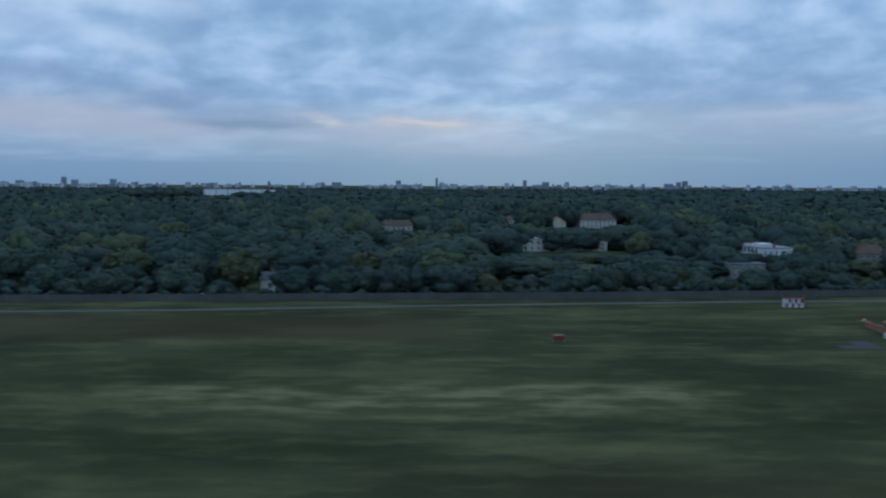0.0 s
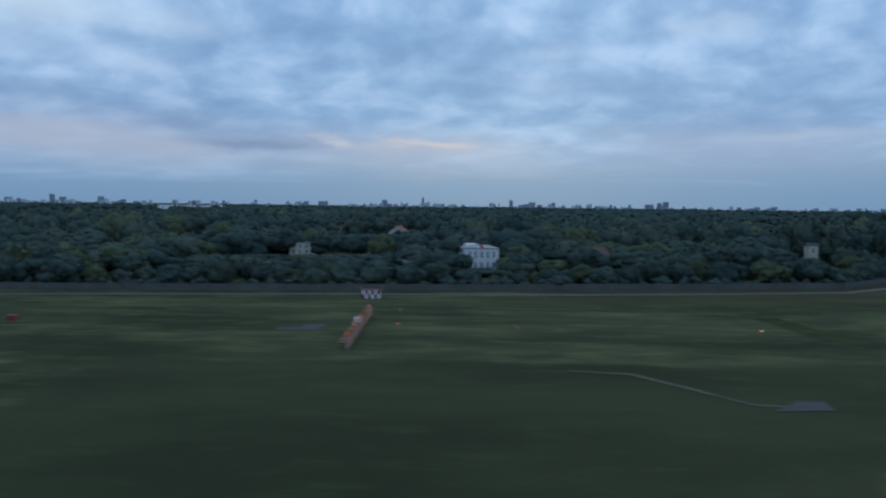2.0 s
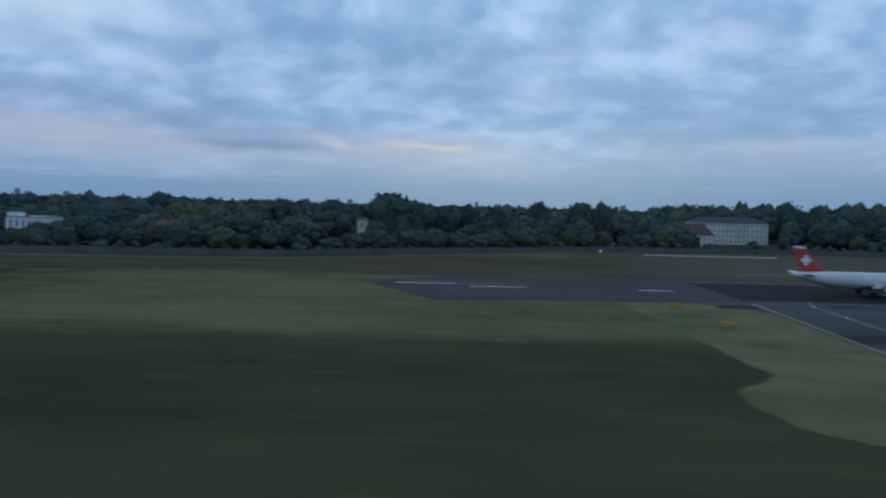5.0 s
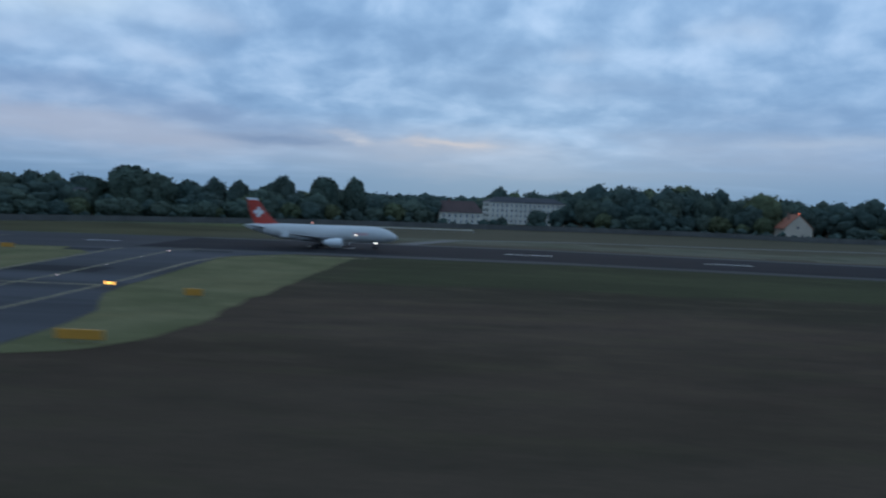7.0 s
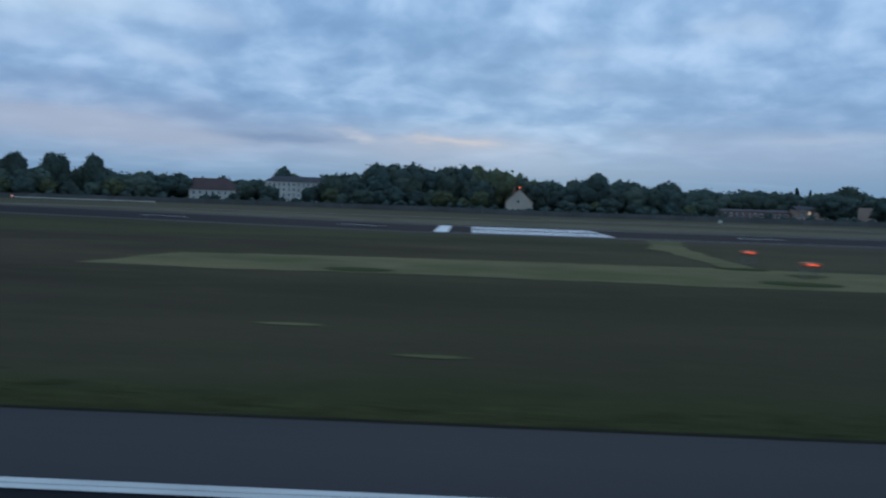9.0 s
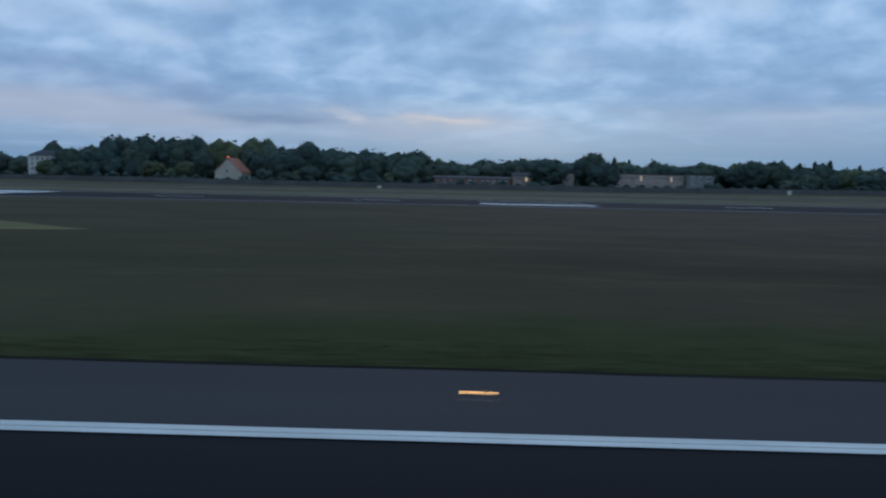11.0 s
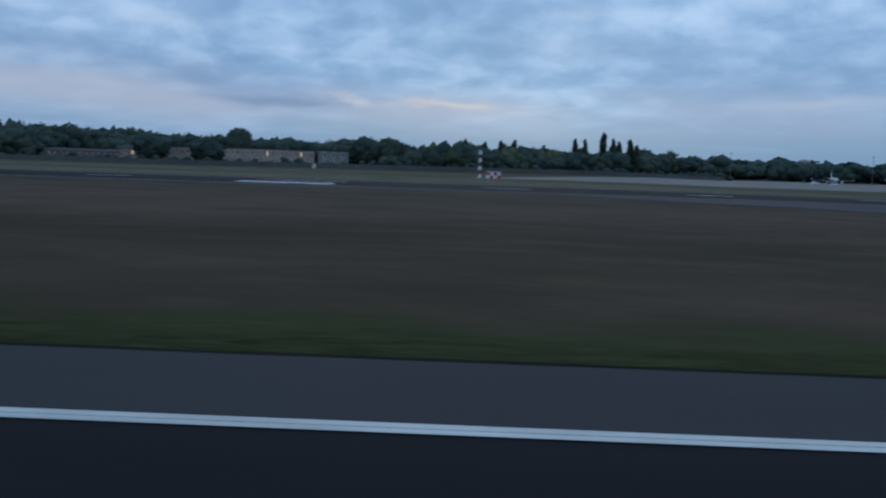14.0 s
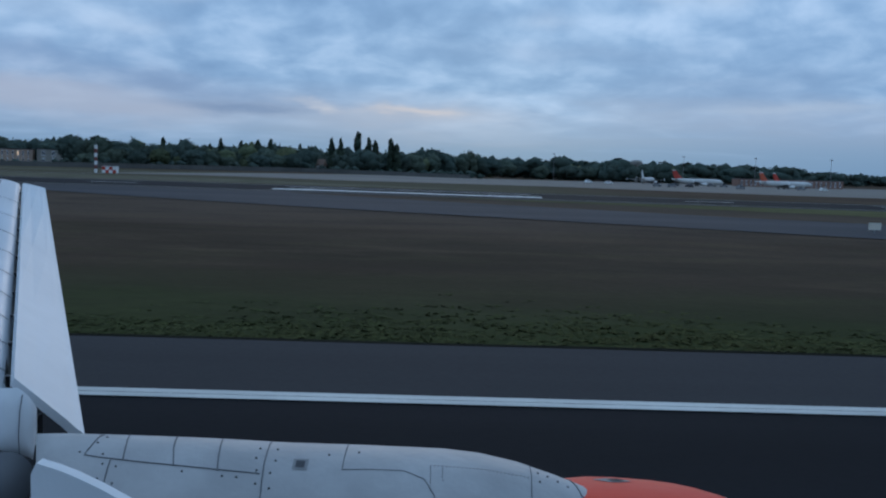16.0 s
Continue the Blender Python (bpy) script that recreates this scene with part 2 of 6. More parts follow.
def turf(name, a, b, streaky=0.2):
    """One kind of grass, with long mowing streaks, clumps and single tufts."""
    k = Nodes(name)
    c = k.noise(0.05 / U, 4, 0.6, (0.4, 1, 1))
    s = k.noise(0.19 / U, 5, 0.65, (streaky, 1, 1))
    f = k.noise(1.1 / U, 4, 0.7)
    col = k.mix(k.spread(c, 0.38, 0.64), a, b)
    col = k.mix(k.math("MULTIPLY", k.spread(s, 0.5, 0.68), 0.45), col, tuple(v * 1.5 for v in b))
    col = k.mix(k.math("MULTIPLY", k.spread(s, 0.48, 0.34), 0.5), col, tuple(v * 0.6 for v in a))
    col = k.mix(k.math("MULTIPLY", k.spread(f, 0.4, 0.7), 0.4), col, tuple(v * 0.5 for v in a))
    k.bump(f, 0.5, 0.1 * U)
    return k.done(col, 1.0, 0.0, 0.02)


def mown(name, a, b):
    """Short mown grass: pale and yellowing blotches, greener hollows, cut stalks."""
    k = Nodes(name)
    blotch = k.noise(0.11 / U, 5, 0.62, (0.8, 1, 1))
    damp = k.noise(0.05 / U, 3, 0.5)
    stalk = k.noise(1.6 / U, 4, 0.7)
    col = k.mix(k.spread(blotch, 0.34, 0.66), a, b)
    col = k.mix(k.math("MULTIPLY", k.spread(damp, 0.5, 0.68), 0.6), col, (a[0] * 0.62, a[1] * 0.78, a[2] * 0.6))
    col = k.mix(k.math("MULTIPLY", k.spread(damp, 0.45, 0.3), 0.5), col, (b[0] * 1.12, b[1] * 0.98, b[2] * 0.9))
    col = k.mix(k.math("MULTIPLY", k.spread(stalk, 0.4, 0.7), 0.4), col, tuple(v * 0.55 for v in a))
    k.bump(stalk, 0.5, 0.06 * U)
    return k.done(col, 1.0, 0.0, 0.02)


def asphalt(name, c, gloss=0.75, streak=0.25):
    k = Nodes(name)
    long = k.noise(0.10 / U, 4, 0.6, (0.08, 1, 1))
    patch = k.noise(0.02 / U, 3, 0.5)
    grit = k.noise(6 / U, 3, 0.7)
    col = k.mix(k.spread(long, 0.35, 0.7), tuple(v * (1 - streak) for v in c), tuple(v * (1 + streak) for v in c))
    col = k.mix(k.math("MULTIPLY", k.spread(patch, 0.45, 0.65), 0.35), col, tuple(v * 1.35 for v in c))
    col = k.mix(k.math("MULTIPLY", k.spread(grit, 0.4, 0.7), 0.3), col, tuple(v * 0.6 for v in c))
    k.bump(grit, 0.25, 0.01)
    return k.done(col, gloss, 0.0, 0.06)


def paint_line(name, c, wear=0.5):
    k = Nodes(name)
    a = k.noise(0.7 / U, 5, 0.65, (0.35, 1, 1))
    col = k.mix(k.math("MULTIPLY", k.spread(a, 0.42, 0.72), wear), c, tuple(v * 0.3 for v in c))
    return k.done(col, 0.7, 0.0, 0.3)


def leaf(name, a, b):
    k = Nodes(name)
    rnd = k.t.nodes.new("ShaderNodeObjectInfo").outputs["Random"]
    isl = k.t.nodes.new("ShaderNodeNewGeometry").outputs["Random Per Island"]
    big = k.noise(0.05 / U, 3)
    col = k.mix(isl, a, b)
    col = k.mix(k.math("MULTIPLY", rnd, 0.5), col, tuple(v * 0.6 for v in a))
    col = k.mix(k.math("MULTIPLY", k.spread(big, 0.4, 0.7), 0.5), col, (a[0] * 1.5, a[1] * 1.1, a[2] * 0.9))
    twig = k.noise(0.55 / U, 6, 0.72)
    col = k.mix(k.math("MULTIPLY", k.spread(twig, 0.42, 0.7), 0.6), col, tuple(v * 0.45 for v in a))
    col = k.mix(k.math("MULTIPLY", k.spread(twig, 0.48, 0.3), 0.4), col, tuple(v * 1.25 for v in b))
    k.bump(twig, 0.8, 0.6 * U)
    return k.done(col, 1.0, 0.0, 0.03)


EARTH_DARK = turf("dark_soil", (0.014, 0.014, 0.010), (0.024, 0.022, 0.015))
GRASS = grass_material()
MARGIN = mown("dry_margin", (0.108, 0.098, 0.066), (0.158, 0.140, 0.098))
MOWN = mown("mown_grass", (0.120, 0.110, 0.054), (0.180, 0.158, 0.080))
DARK_TURF = turf("dark_turf", (0.038, 0.050, 0.019), (0.064, 0.076, 0.028))
LUSH = turf("lush_turf", (0.080, 0.080, 0.036), (0.118, 0.112, 0.050))
EARTH = turf("bare_earth", (0.10, 0.09, 0.06), (0.15, 0.13, 0.09))
ASPHALT_DARK = asphalt("rubbered_asphalt", (0.013, 0.013, 0.015), 0.9)
ASPHALT_OLD = asphalt("aged_asphalt", (0.048, 0.045, 0.046), 0.9, 0.18)
ASPHALT_PALE = asphalt("pale_shoulder_asphalt", (0.066, 0.064, 0.062), 0.9, 0.15)
ASPHALT_TWY = asphalt("taxiway_asphalt", (0.058, 0.057, 0.060), 0.9, 0.4)
CONCRETE = asphalt("apron_concrete", (0.19, 0.17, 0.15), 0.85, 0.2)
ROAD = asphalt("perimeter_road_surface", (0.14, 0.13, 0.115), 0.85, 0.1)
WORN_EDGE = paint_line("worn_edge_paint", (0.20, 0.20, 0.19), 0.6)
EDGE_LINE = paint_line("runway_edge_paint", (0.58, 0.57, 0.53), 0.45)
WHITE_LINE = paint_line("white_marking", (0.74, 0.73, 0.70), 0.4)
FADED = paint_line("faded_marking", (0.12, 0.12, 0.12), 0.5)
YELLOW_LINE = paint_line("yellow_marking", (0.42, 0.32, 0.09), 0.55)
YELLOW_DIM = paint_line("worn_yellow_marking", (0.23, 0.18, 0.085), 0.8)
WHITE = worn("white_paint", (0.72, 0.72, 0.70), 0.45, 0.1)
HULL_WHITE = worn("airliner_white", (0.58, 0.565, 0.54), 0.5, 0.12, big=0.1)
PLASTER = worn("pale_plaster", (0.66, 0.60, 0.50), 0.85, 0.18)
PLASTER_WARM = worn("warm_plaster", (0.56, 0.46, 0.36), 0.85, 0.18)
PLASTER_GREY = worn("grey_plaster", (0.27, 0.25, 0.22), 0.85, 0.2)
PLASTER_TAN = worn("tan_plaster", (0.43, 0.30, 0.23), 0.85, 0.22)
BRICK_RED = worn("dull_brick", (0.27, 0.15, 0.115), 0.85, 0.25)
ROOF_RED = worn("red_roof_tile", (0.36, 0.12, 0.065), 0.8, 0.25, fine=2.0)
ROOF_DARK = worn("dark_roof_tile", (0.05, 0.046, 0.05), 0.8, 0.25, fine=2.0)
ROOF_BROWN = worn("brown_roof_tile", (0.15, 0.09, 0.065), 0.8, 0.25, fine=2.0)
PANE = worn("window_glass", (0.10, 0.105, 0.12), 0.15, 0.2, spec=0.8, bump=0.0)
GALV = worn("galvanised_steel", (0.24, 0.235, 0.235), 0.6, 0.2, metal=0.5)
FENCE_MESH = worn("weathered_fence_panel", (0.115, 0.11, 0.10), 0.9, 0.25)
RED_PAINT = worn("red_paint", (0.50, 0.055, 0.035), 0.5, 0.15)
ORANGE_PAINT = worn("orange_red_paint", (0.55, 0.13, 0.05), 0.55, 0.2)
SIGN_YELLOW = worn("amber_sign_face", (0.50, 0.23, 0.03), 0.5, 0.12)
BLACK = worn("black_rubber", (0.02, 0.02, 0.022), 0.75, 0.2)
DARK_STEEL = worn("dark_metal", (0.06, 0.06, 0.065), 0.5, 0.2, metal=0.6)
BARK = worn("bark", (0.075, 0.06, 0.045), 0.9, 0.3, fine=5)
# LEAF_A, LEAF_B and LEAF_P carry extra blue: distance haze put into the leaf colour
LEAF_A = leaf("leaf_dark_hazed", (0.055, 0.083, 0.073), (0.089, 0.121, 0.101))
LEAF_B = leaf("leaf_green_hazed", (0.070, 0.099, 0.080), (0.107, 0.139, 0.105))
LEAF_C = leaf("leaf_pale", (0.092, 0.114, 0.066), (0.134, 0.158, 0.090))
LEAF_P = leaf("leaf_poplar_hazed", (0.037, 0.057, 0.044), (0.062, 0.084, 0.058))
# distance haze put into the walls: greys raised and tinted towards the sky
CITY = worn("haze_tinted_grey_wall", (0.33, 0.36, 0.41), 0.9, 0.15, big=0.01, fine=0.05)
CITY_DARK = worn("haze_tinted_dark_wall", (0.27, 0.30, 0.345), 0.9, 0.15, big=0.01, fine=0.05)
CITY_LIGHT = worn("haze_tinted_pale_wall", (0.62, 0.64, 0.67), 0.9, 0.12, big=0.01, fine=0.05)
AMBER_GLOW = glow("amber_lamp", (1.0, 0.50, 0.10), 4.0)
WARM_GLOW = glow("warm_lamp", (1.0, 0.56, 0.20), 7.0)
RED_GLOW = glow("red_lamp", (1.0, 0.12, 0.06), 1.6)
WINDOW_GLOW = glow("lit_window", (1.0, 0.68, 0.40), 0.4)
PINK_GLOW = glow("pink_flush_lamp", (1.0, 0.62, 0.56), 5.0)
LAND_GLOW = glow("landing_lamp", (1.0, 0.97, 0.9), 6.0)

# ---------------------------------------------------------------- building helpers
def rise(x, y):
    """The ground is flat by the approach and climbs gently beyond the far runway, which has a low crest near its end."""
    slope = np.interp(x, (250, 425, 650, 900, 1000, 1200), (0, 0.55, 0.6, 1, 1, 0)) * np.interp(y, (100, 200, 340, 420, 480), (0.0, 0.8, 1.1, 2.2, 2.8))
    crest = np.interp(x, (250, 400, 450, 500, 600, 700, 900), (0, 0.7, 0.8, 0.75, -0.35, -0.25, -0.2)) * np.interp(y, (130, 180, 235, 340), (0, 1, 1, 0))
    return float(slope + crest)


def east(x):
    """Survey correction: the plan east of the gate house stands 7 m nearer to the rest."""
    return x - 7.0 * min(1.0, max(0.0, (x - 780) / 10))


def thing(name, x, y, z=None, rz=0.0, label="", category="", group="", s=1.0):
    x = east(x)
    ob = new(name)
    ob.empty_display_size = 0.2
    ob.matrix_world = pose(x * U, y * U, (rise(x, y) if z is None else z) * U, 0, 0, rz)
    ob.scale = (s, s, s)
    return tagged(ob, label, category, group)


def mesh_from(name, bm, mat, smooth=False):
    bmesh.ops.scale(bm, vec=(U, U, U), verts=bm.verts)
    me = bpy.data.meshes.new(name)
    bm.to_mesh(me)
    bm.free()
    me.materials.append(mat)
    if smooth:
        for f in me.polygons:
            f.use_smooth = True
    return me


def part(name, bm, mat, parent, label="", smooth=False):
    ob = new(name, mesh_from(name, bm, mat, smooth))
    ob.parent = parent
    return tagged(ob, label)


def again(name, source, parent, x, y, z, rz=0.0):
    """Another part on the same mesh."""
    ob = new(name, source.data)
    ob.parent = parent
    ob.matrix_basis = pose(x * U, y * U, z * U, 0, 0, rz)
    return ob


def box(bm, x0, x1, y0, y1, z0, z1, m=None):
    v = [bm.verts.new((x, y, z)) for x in (x0, x1) for y in (y0, y1) for z in (z0, z1)]
    if m:
        for q in v:
            q.co = m @ q.co
    for f in ((0, 1, 3, 2), (4, 6, 7, 5), (0, 4, 5, 1), (2, 3, 7, 6), (0, 2, 6, 4), (1, 5, 7, 3)):
        bm.faces.new([v[i] for i in f])
    return v


def loft(bm, rings, closed=True, caps=True):
    """Skin a row of rings that have the same number of points."""
    rows = [[bm.verts.new(p) for p in r] for r in rings]
    n = len(rows[0])
    for a, b in zip(rows, rows[1:]):
        for i in range(n if closed else n - 1):
            j = (i + 1) % n
            bm.faces.new((a[i], a[j], b[j], b[i]))
    if caps and closed:
        bm.faces.new(list(reversed(rows[0])))
        bm.faces.new(rows[-1])
    return rows


def tube(bm, pts, radii, n=8):
    """A round member along a row of points."""
    rings = []
    for i, p in enumerate(pts):
        a = Vector(pts[max(0, i - 1)])
        b = Vector(pts[min(len(pts) - 1, i + 1)])
        d = (b - a).normalized()
        q = d.to_track_quat("Z", "Y")
        rings.append([Vector(p) + q @ Vector((radii[i] * math.cos(t), radii[i] * math.sin(t), 0)) for t in (2 * math.pi * k / n for k in range(n))])
    loft(bm, rings)


GRID_X = list(range(250, 426, 25)) + list(range(450, 1251, 50))
GRID_Y = (60, 100, 130, 150, 180, 200, 235, 270, 305, 340, 380, 420, 450, 480)


def tile(bm, outline, lift):
    """A thin slab of ground surface over an outline given in the plan, following the rise of the land."""
    outline = [(east(x), y) for x, y in outline]
    top = [bm.verts.new((x, y, 0)) for x, y in outline]
    bm.faces.new(top)
    xa, xb = min(p[0] for p in outline), max(p[0] for p in outline)
    ya, yb = min(p[1] for p in outline), max(p[1] for p in outline)
    cuts = [((0, k, 0), (0, 1, 0)) for k in GRID_Y if ya < k < yb and xb > 250] + [((k, 0, 0), (1, 0, 0)) for k in GRID_X if max(249, xa) < k < min(1251, xb)]
    for co, no in cuts:
        bmesh.ops.bisect_plane(bm, geom=bm.verts[:] + bm.edges[:] + bm.faces[:], plane_co=co, plane_no=no)
    for v in bm.verts:
        v.co.z = rise(v.co.x, v.co.y) + lift
    bmesh.ops.triangulate(bm, faces=bm.faces[:])
    for f in bm.faces:
        if f.normal.z < 0:
            f.normal_flip()


def ragged(outline, step, amount, seed):
    """Give a drawn outline the uneven edge of grass."""
    out = []
    for i, (x0, y0) in enumerate(outline):
        x1, y1 = outline[(i + 1) % len(outline)]
        n = max(1, int(math.hypot(x1 - x0, y1 - y0) / step))
        for k in range(n):
            x, y = x0 + (x1 - x0) * k / n, y0 + (y1 - y0) * k / n
            p = Vector((x * 0.11, y * 0.11, seed * 7.3))
            q = p * 5.3
            out.append((x + amount * (noise.noise(p) + 0.45 * noise.noise(q)), y + amount * (noise.noise(p + Vector((31, 17, 5))) + 0.45 * noise.noise(q + Vector((31, 17, 5))))))
    return out


def sheet(name, outline, lift, mat, label, category, rag=None):
    bm = bmesh.new()
    tile(bm, ragged(outline, *rag) if rag else outline, lift)
    return tagged(new(name, mesh_from(name, bm, mat)), label, category, kind="structure")


# ---------------------------------------------------------------- ground and pavements
def ground():
    xs = [-8000, -3000, -1200, -600] + list(range(-400, 250, 50)) + GRID_X + list(range(1300, 1700, 50)) + [2000, 3000, 5000, 8500]
    ys = [-3000, -800, -200, -60, 0, 20, 40, *GRID_Y, 700, 1200, 2500, 5000, 8700]
    bm = bmesh.new()
    g = [[bm.verts.new((x, y, rise(x, y))) for y in ys] for x in xs]
    for i in range(len(xs) - 1):
        for j in range(len(ys) - 1):
            bm.faces.new((g[i][j], g[i + 1][j], g[i + 1][j + 1], g[i][j + 1]))
    tagged(new("ground", mesh_from("ground", bm, GRASS)), "green and brown airfield meadow grass", "grass", kind="structure")


ground()

FENCE = [(-900, 210), (-57, 277), (66, 286), (162, 296), (295, 318), (345, 362), (413, 400), (528, 425), (590, 425), (632, 405), (720, 403), (822, 396), (921, 435), (1000, 475), (1100, 545)]


def fence_y(x):
    return float(np.interp(x, [p[0] for p in FENCE], [p[1] for p in FENCE]))


# grass that differs from the meadow
sheet("mown_verge", [(384, 180), (386, 150), (388, 108), (385, 104), (381, 99), (379.5, 90), (381, 82), (385, 77), (391, 73), (402, 70), (438, 68.5), (446, 70), (451, 74), (454, 80), (455, 88), (454, 100), (456, 140), (459, 180), (436, 184), (400, 184)], 0.03, MOWN, "pale mown grass beside the taxiway", "grass", (1.0, 1.0, 1))
sheet("mown_strip", [(577, 84), (580, 103), (640, 108), (690, 104), (710, 89), (690, 85), (640, 83)], 0.03, MOWN, "pale mown strip across the brown meadow", "grass", (1.5, 1.6, 2))
sheet("worn_track", [(648, 184), (642, 150), (642, 108), (646, 108), (648, 150), (655, 184)], 0.05, MOWN, "worn pale track through the grass", "track", (4, 1.2, 3))
sheet("lush_strip", [(1075, 183), (1102, 184), (1400, 184), (1400, 150), (1200, 138), (1148, 150), (1120, 166)], 0.03, LUSH, "bright green strip between runway and taxiway", "grass", (5, 3, 13))
sheet("mown_margin", [(560, 247), (700, 246), (1000, 246), (1100, 260), (1000, 300), (700, 292), (470, 296), (430, 272)], 0.03, MARGIN, "pale mown margin beyond the far runway", "grass", (8, 5, 14))
sheet("mown_margin", [(640, 338), (840, 342), (960, 376), (960, 392), (820, 366), (640, 360)], 0.03, MARGIN, "pale mown strip near the fence", "grass", (8, 4, 15))
sheet("dark_ditch", [(233, 235), (240, 235), (245, 191), (238, 191)], 0.05, DARK_TURF, "dark overgrown drainage ditch", "ditch", (3, 1.2, 16))
sheet("field_path", [(176, 156), (187, 153.5), (200, 131), (210, 128.5), (210, 127.5), (199.4, 129.6), (186.2, 152), (176, 155)], 0.06, EARTH, "pale trodden path through the meadow", "path", (3, 0.4, 17))
for cx, cy, r in ((602, 87, 3.5), (644, 107, 3), (644, 89, 4), (649, 100, 2.5)):
    sheet("bare_patch", [(cx + r * math.cos(a), cy + 0.7 * r * math.sin(a)) for a in (k * math.pi / 5 for k in range(10))], 0.06, DARK_TURF, "dark bare patch in the mown strip", "ground patch", (2, 1, cx))

for cx, cy, w in ((643, 39.2, 1.5), (611, 41.5, 1.6), (603, 50, 1.8)):
    sheet("dry_patch", [(cx + w * math.cos(a), cy + 0.3 * w * math.sin(a)) for a in (k * math.pi / 6 for k in range(12))], 0.03, MOWN, "small dry straw patch in the meadow", "ground patch", (0.5, 0.3, cx))

# pavements
sheet("runway_near", [(300, 29.5), (3200, 29.5), (3200, -29), (300, -29)], 0.05, ASPHALT_OLD, "aged grey asphalt runway shoulder", "runway")
sheet("runway_near", [(300, 22.25), (3200, 22.25), (3200, -22), (300, -22)], 0.08, ASPHALT_DARK, "dark rubbered asphalt runway", "runway")
sheet("runway_far", [(345, 183.5), (3000, 183.5), (3000, 242), (345, 242)], 0.05, ASPHALT_PALE, "aged grey asphalt beside the far runway", "runway")
sheet("runway_far", [(411, 190), (3000, 190), (3000, 234), (411, 234)], 0.08, ASPHALT_DARK, "dark asphalt far runway", "runway")
sheet("taxiway", [(388, 29.3), (398, 46), (400.6, 55), (401, 65), (400.6, 88), (401.2, 98), (403.5, 107), (407, 114), (409.3, 122), (410, 132), (410, 170), (400, 183.6), (447, 183.6), (436, 173), (435, 166), (435.4, 122), (436.6, 111), (439.3, 103), (442, 96), (443.2, 86), (443.5, 60), (445, 49), (449, 39), (456, 29.3)], 0.07, ASPHALT_TWY, "dark asphalt taxiway crossing between the runways", "taxiway")
sheet("taxiway", [(328, 222), (347, 179), (366, 184), (402, 186), (412, 186), (412, 242), (380, 240), (345, 236)], 0.06, ASPHALT_OLD, "asphalt turning pad at the runway end", "taxiway")
sheet("taxiway", [(962, 183.6), (1000, 160), (1039, 133), (1063, 120), (1107, 98), (1220, 29.3), (1330, 29.3), (1118, 129), (1068, 164), (1045, 183.6)], 0.07, asphalt("grey_taxiway", (0.047, 0.047, 0.052), 0.8), "grey asphalt taxiway leaving the far runway", "taxiway")
sheet("link_road", [(468, 242), (480, 284), (520, 306), (640, 324), (820, 328), (960, 306), (960, 312), (820, 334), (640, 330), (518, 312), (474, 288), (462, 242)], 0.05, ROAD, "pale concrete service road", "road")
sheet("apron", [(985, 345), (1040, 338), (1120, 362), (1300, 340), (1700, 340), (1700, 900), (1240, 900), (1120, 620), (1010, 430), (940, 330)], 0.06, CONCRETE, "pale concrete parking apron", "apron")
road = [(-700, 205), (-51, 257), (30, 270), (118, 281), (197, 287), (290, 304), (345, 348), (400, 388)]
sheet("perimeter_road", [(x, y + 1.8) for x, y in road] + [(x, y - 1.8) for x, y in reversed(road)], 0.06, ROAD, "narrow pale perimeter road", "road")
sheet("concrete_pad", [(117, 201), (126, 201), (127, 211), (122, 211), (122, 206), (117, 205)], 0.07, asphalt("weathered_concrete", (0.085, 0.083, 0.08), 0.85, 0.2), "weathered concrete pad in the grass", "pad")
sheet("concrete_pad", [(201, 126), (210, 127), (211, 133), (207, 133)], 0.09, asphalt("dull_concrete", (0.08, 0.078, 0.07), 0.85, 0.2), "weathered concrete pad in the grass", "pad")

sheet("runway_joint", [(456, 29.5), (3200, 29.5), (3200, 29.85), (456, 29.85)], 0.06, EARTH_DARK, "dark soil joint along the runway shoulder", "joint", (2.0, 0.1, 5))

# runway and taxiway markings
def mark(x0, x1, y0, y1, mat, label, lift=0.11):
    bm = bmesh.new()
    tile(bm, [(x0, y0), (x1, y0), (x1, y1), (x0, y1)], lift)
    tagged(new("marking", mesh_from("marking", bm, mat)), label, "marking", kind="structure")


def stroke(pts, width, mat, label, lift=0.11):
    """A painted line of some width along a row of plan points."""
    left, right = [], []
    for i, (x, y) in enumerate(pts):
        xa, ya = pts[max(0, i - 1)]
        xb, yb = pts[min(len(pts) - 1, i + 1)]
        d = Vector((xb - xa, yb - ya)).normalized() * width / 2
        left.append((x - d.y, y + d.x))
        right.append((x + d.y, y - d.x))
    bm = bmesh.new()
    tile(bm, left + right[::-1], lift)
    tagged(new("marking", mesh_from("marking", bm, mat)), label, "marking", kind="structure")


mark(300, 3200, 22.475, 22.84, EDGE_LINE, "white painted runway edge line")
mark(300, 3200, 22.1, 22.445, EDGE_LINE, "white painted runway edge line")
for y in (190.4, 232.7):
    mark(608, 3000, y, y + 0.9, WORN_EDGE, "white painted far runway edge line")
MID = 211.5  # far runway's centreline
for x in range(440, 3000, 46):
    if not 596 < x < 650:
        mark(x + 4, x + 15, MID - 0.6, MID + 0.6, WHITE_LINE, "white painted runway centreline dash")
mark(605, 608, 190, 234, WHITE_LINE, "white painted threshold bar")
for k in range(6):
    for sgn in (-1, 1):
        y = MID + sgn * (3.4 + k * 3.2)
        mark(613, 643, y - 1.15, y + 1.15, WHITE_LINE, "white painted threshold stripe")
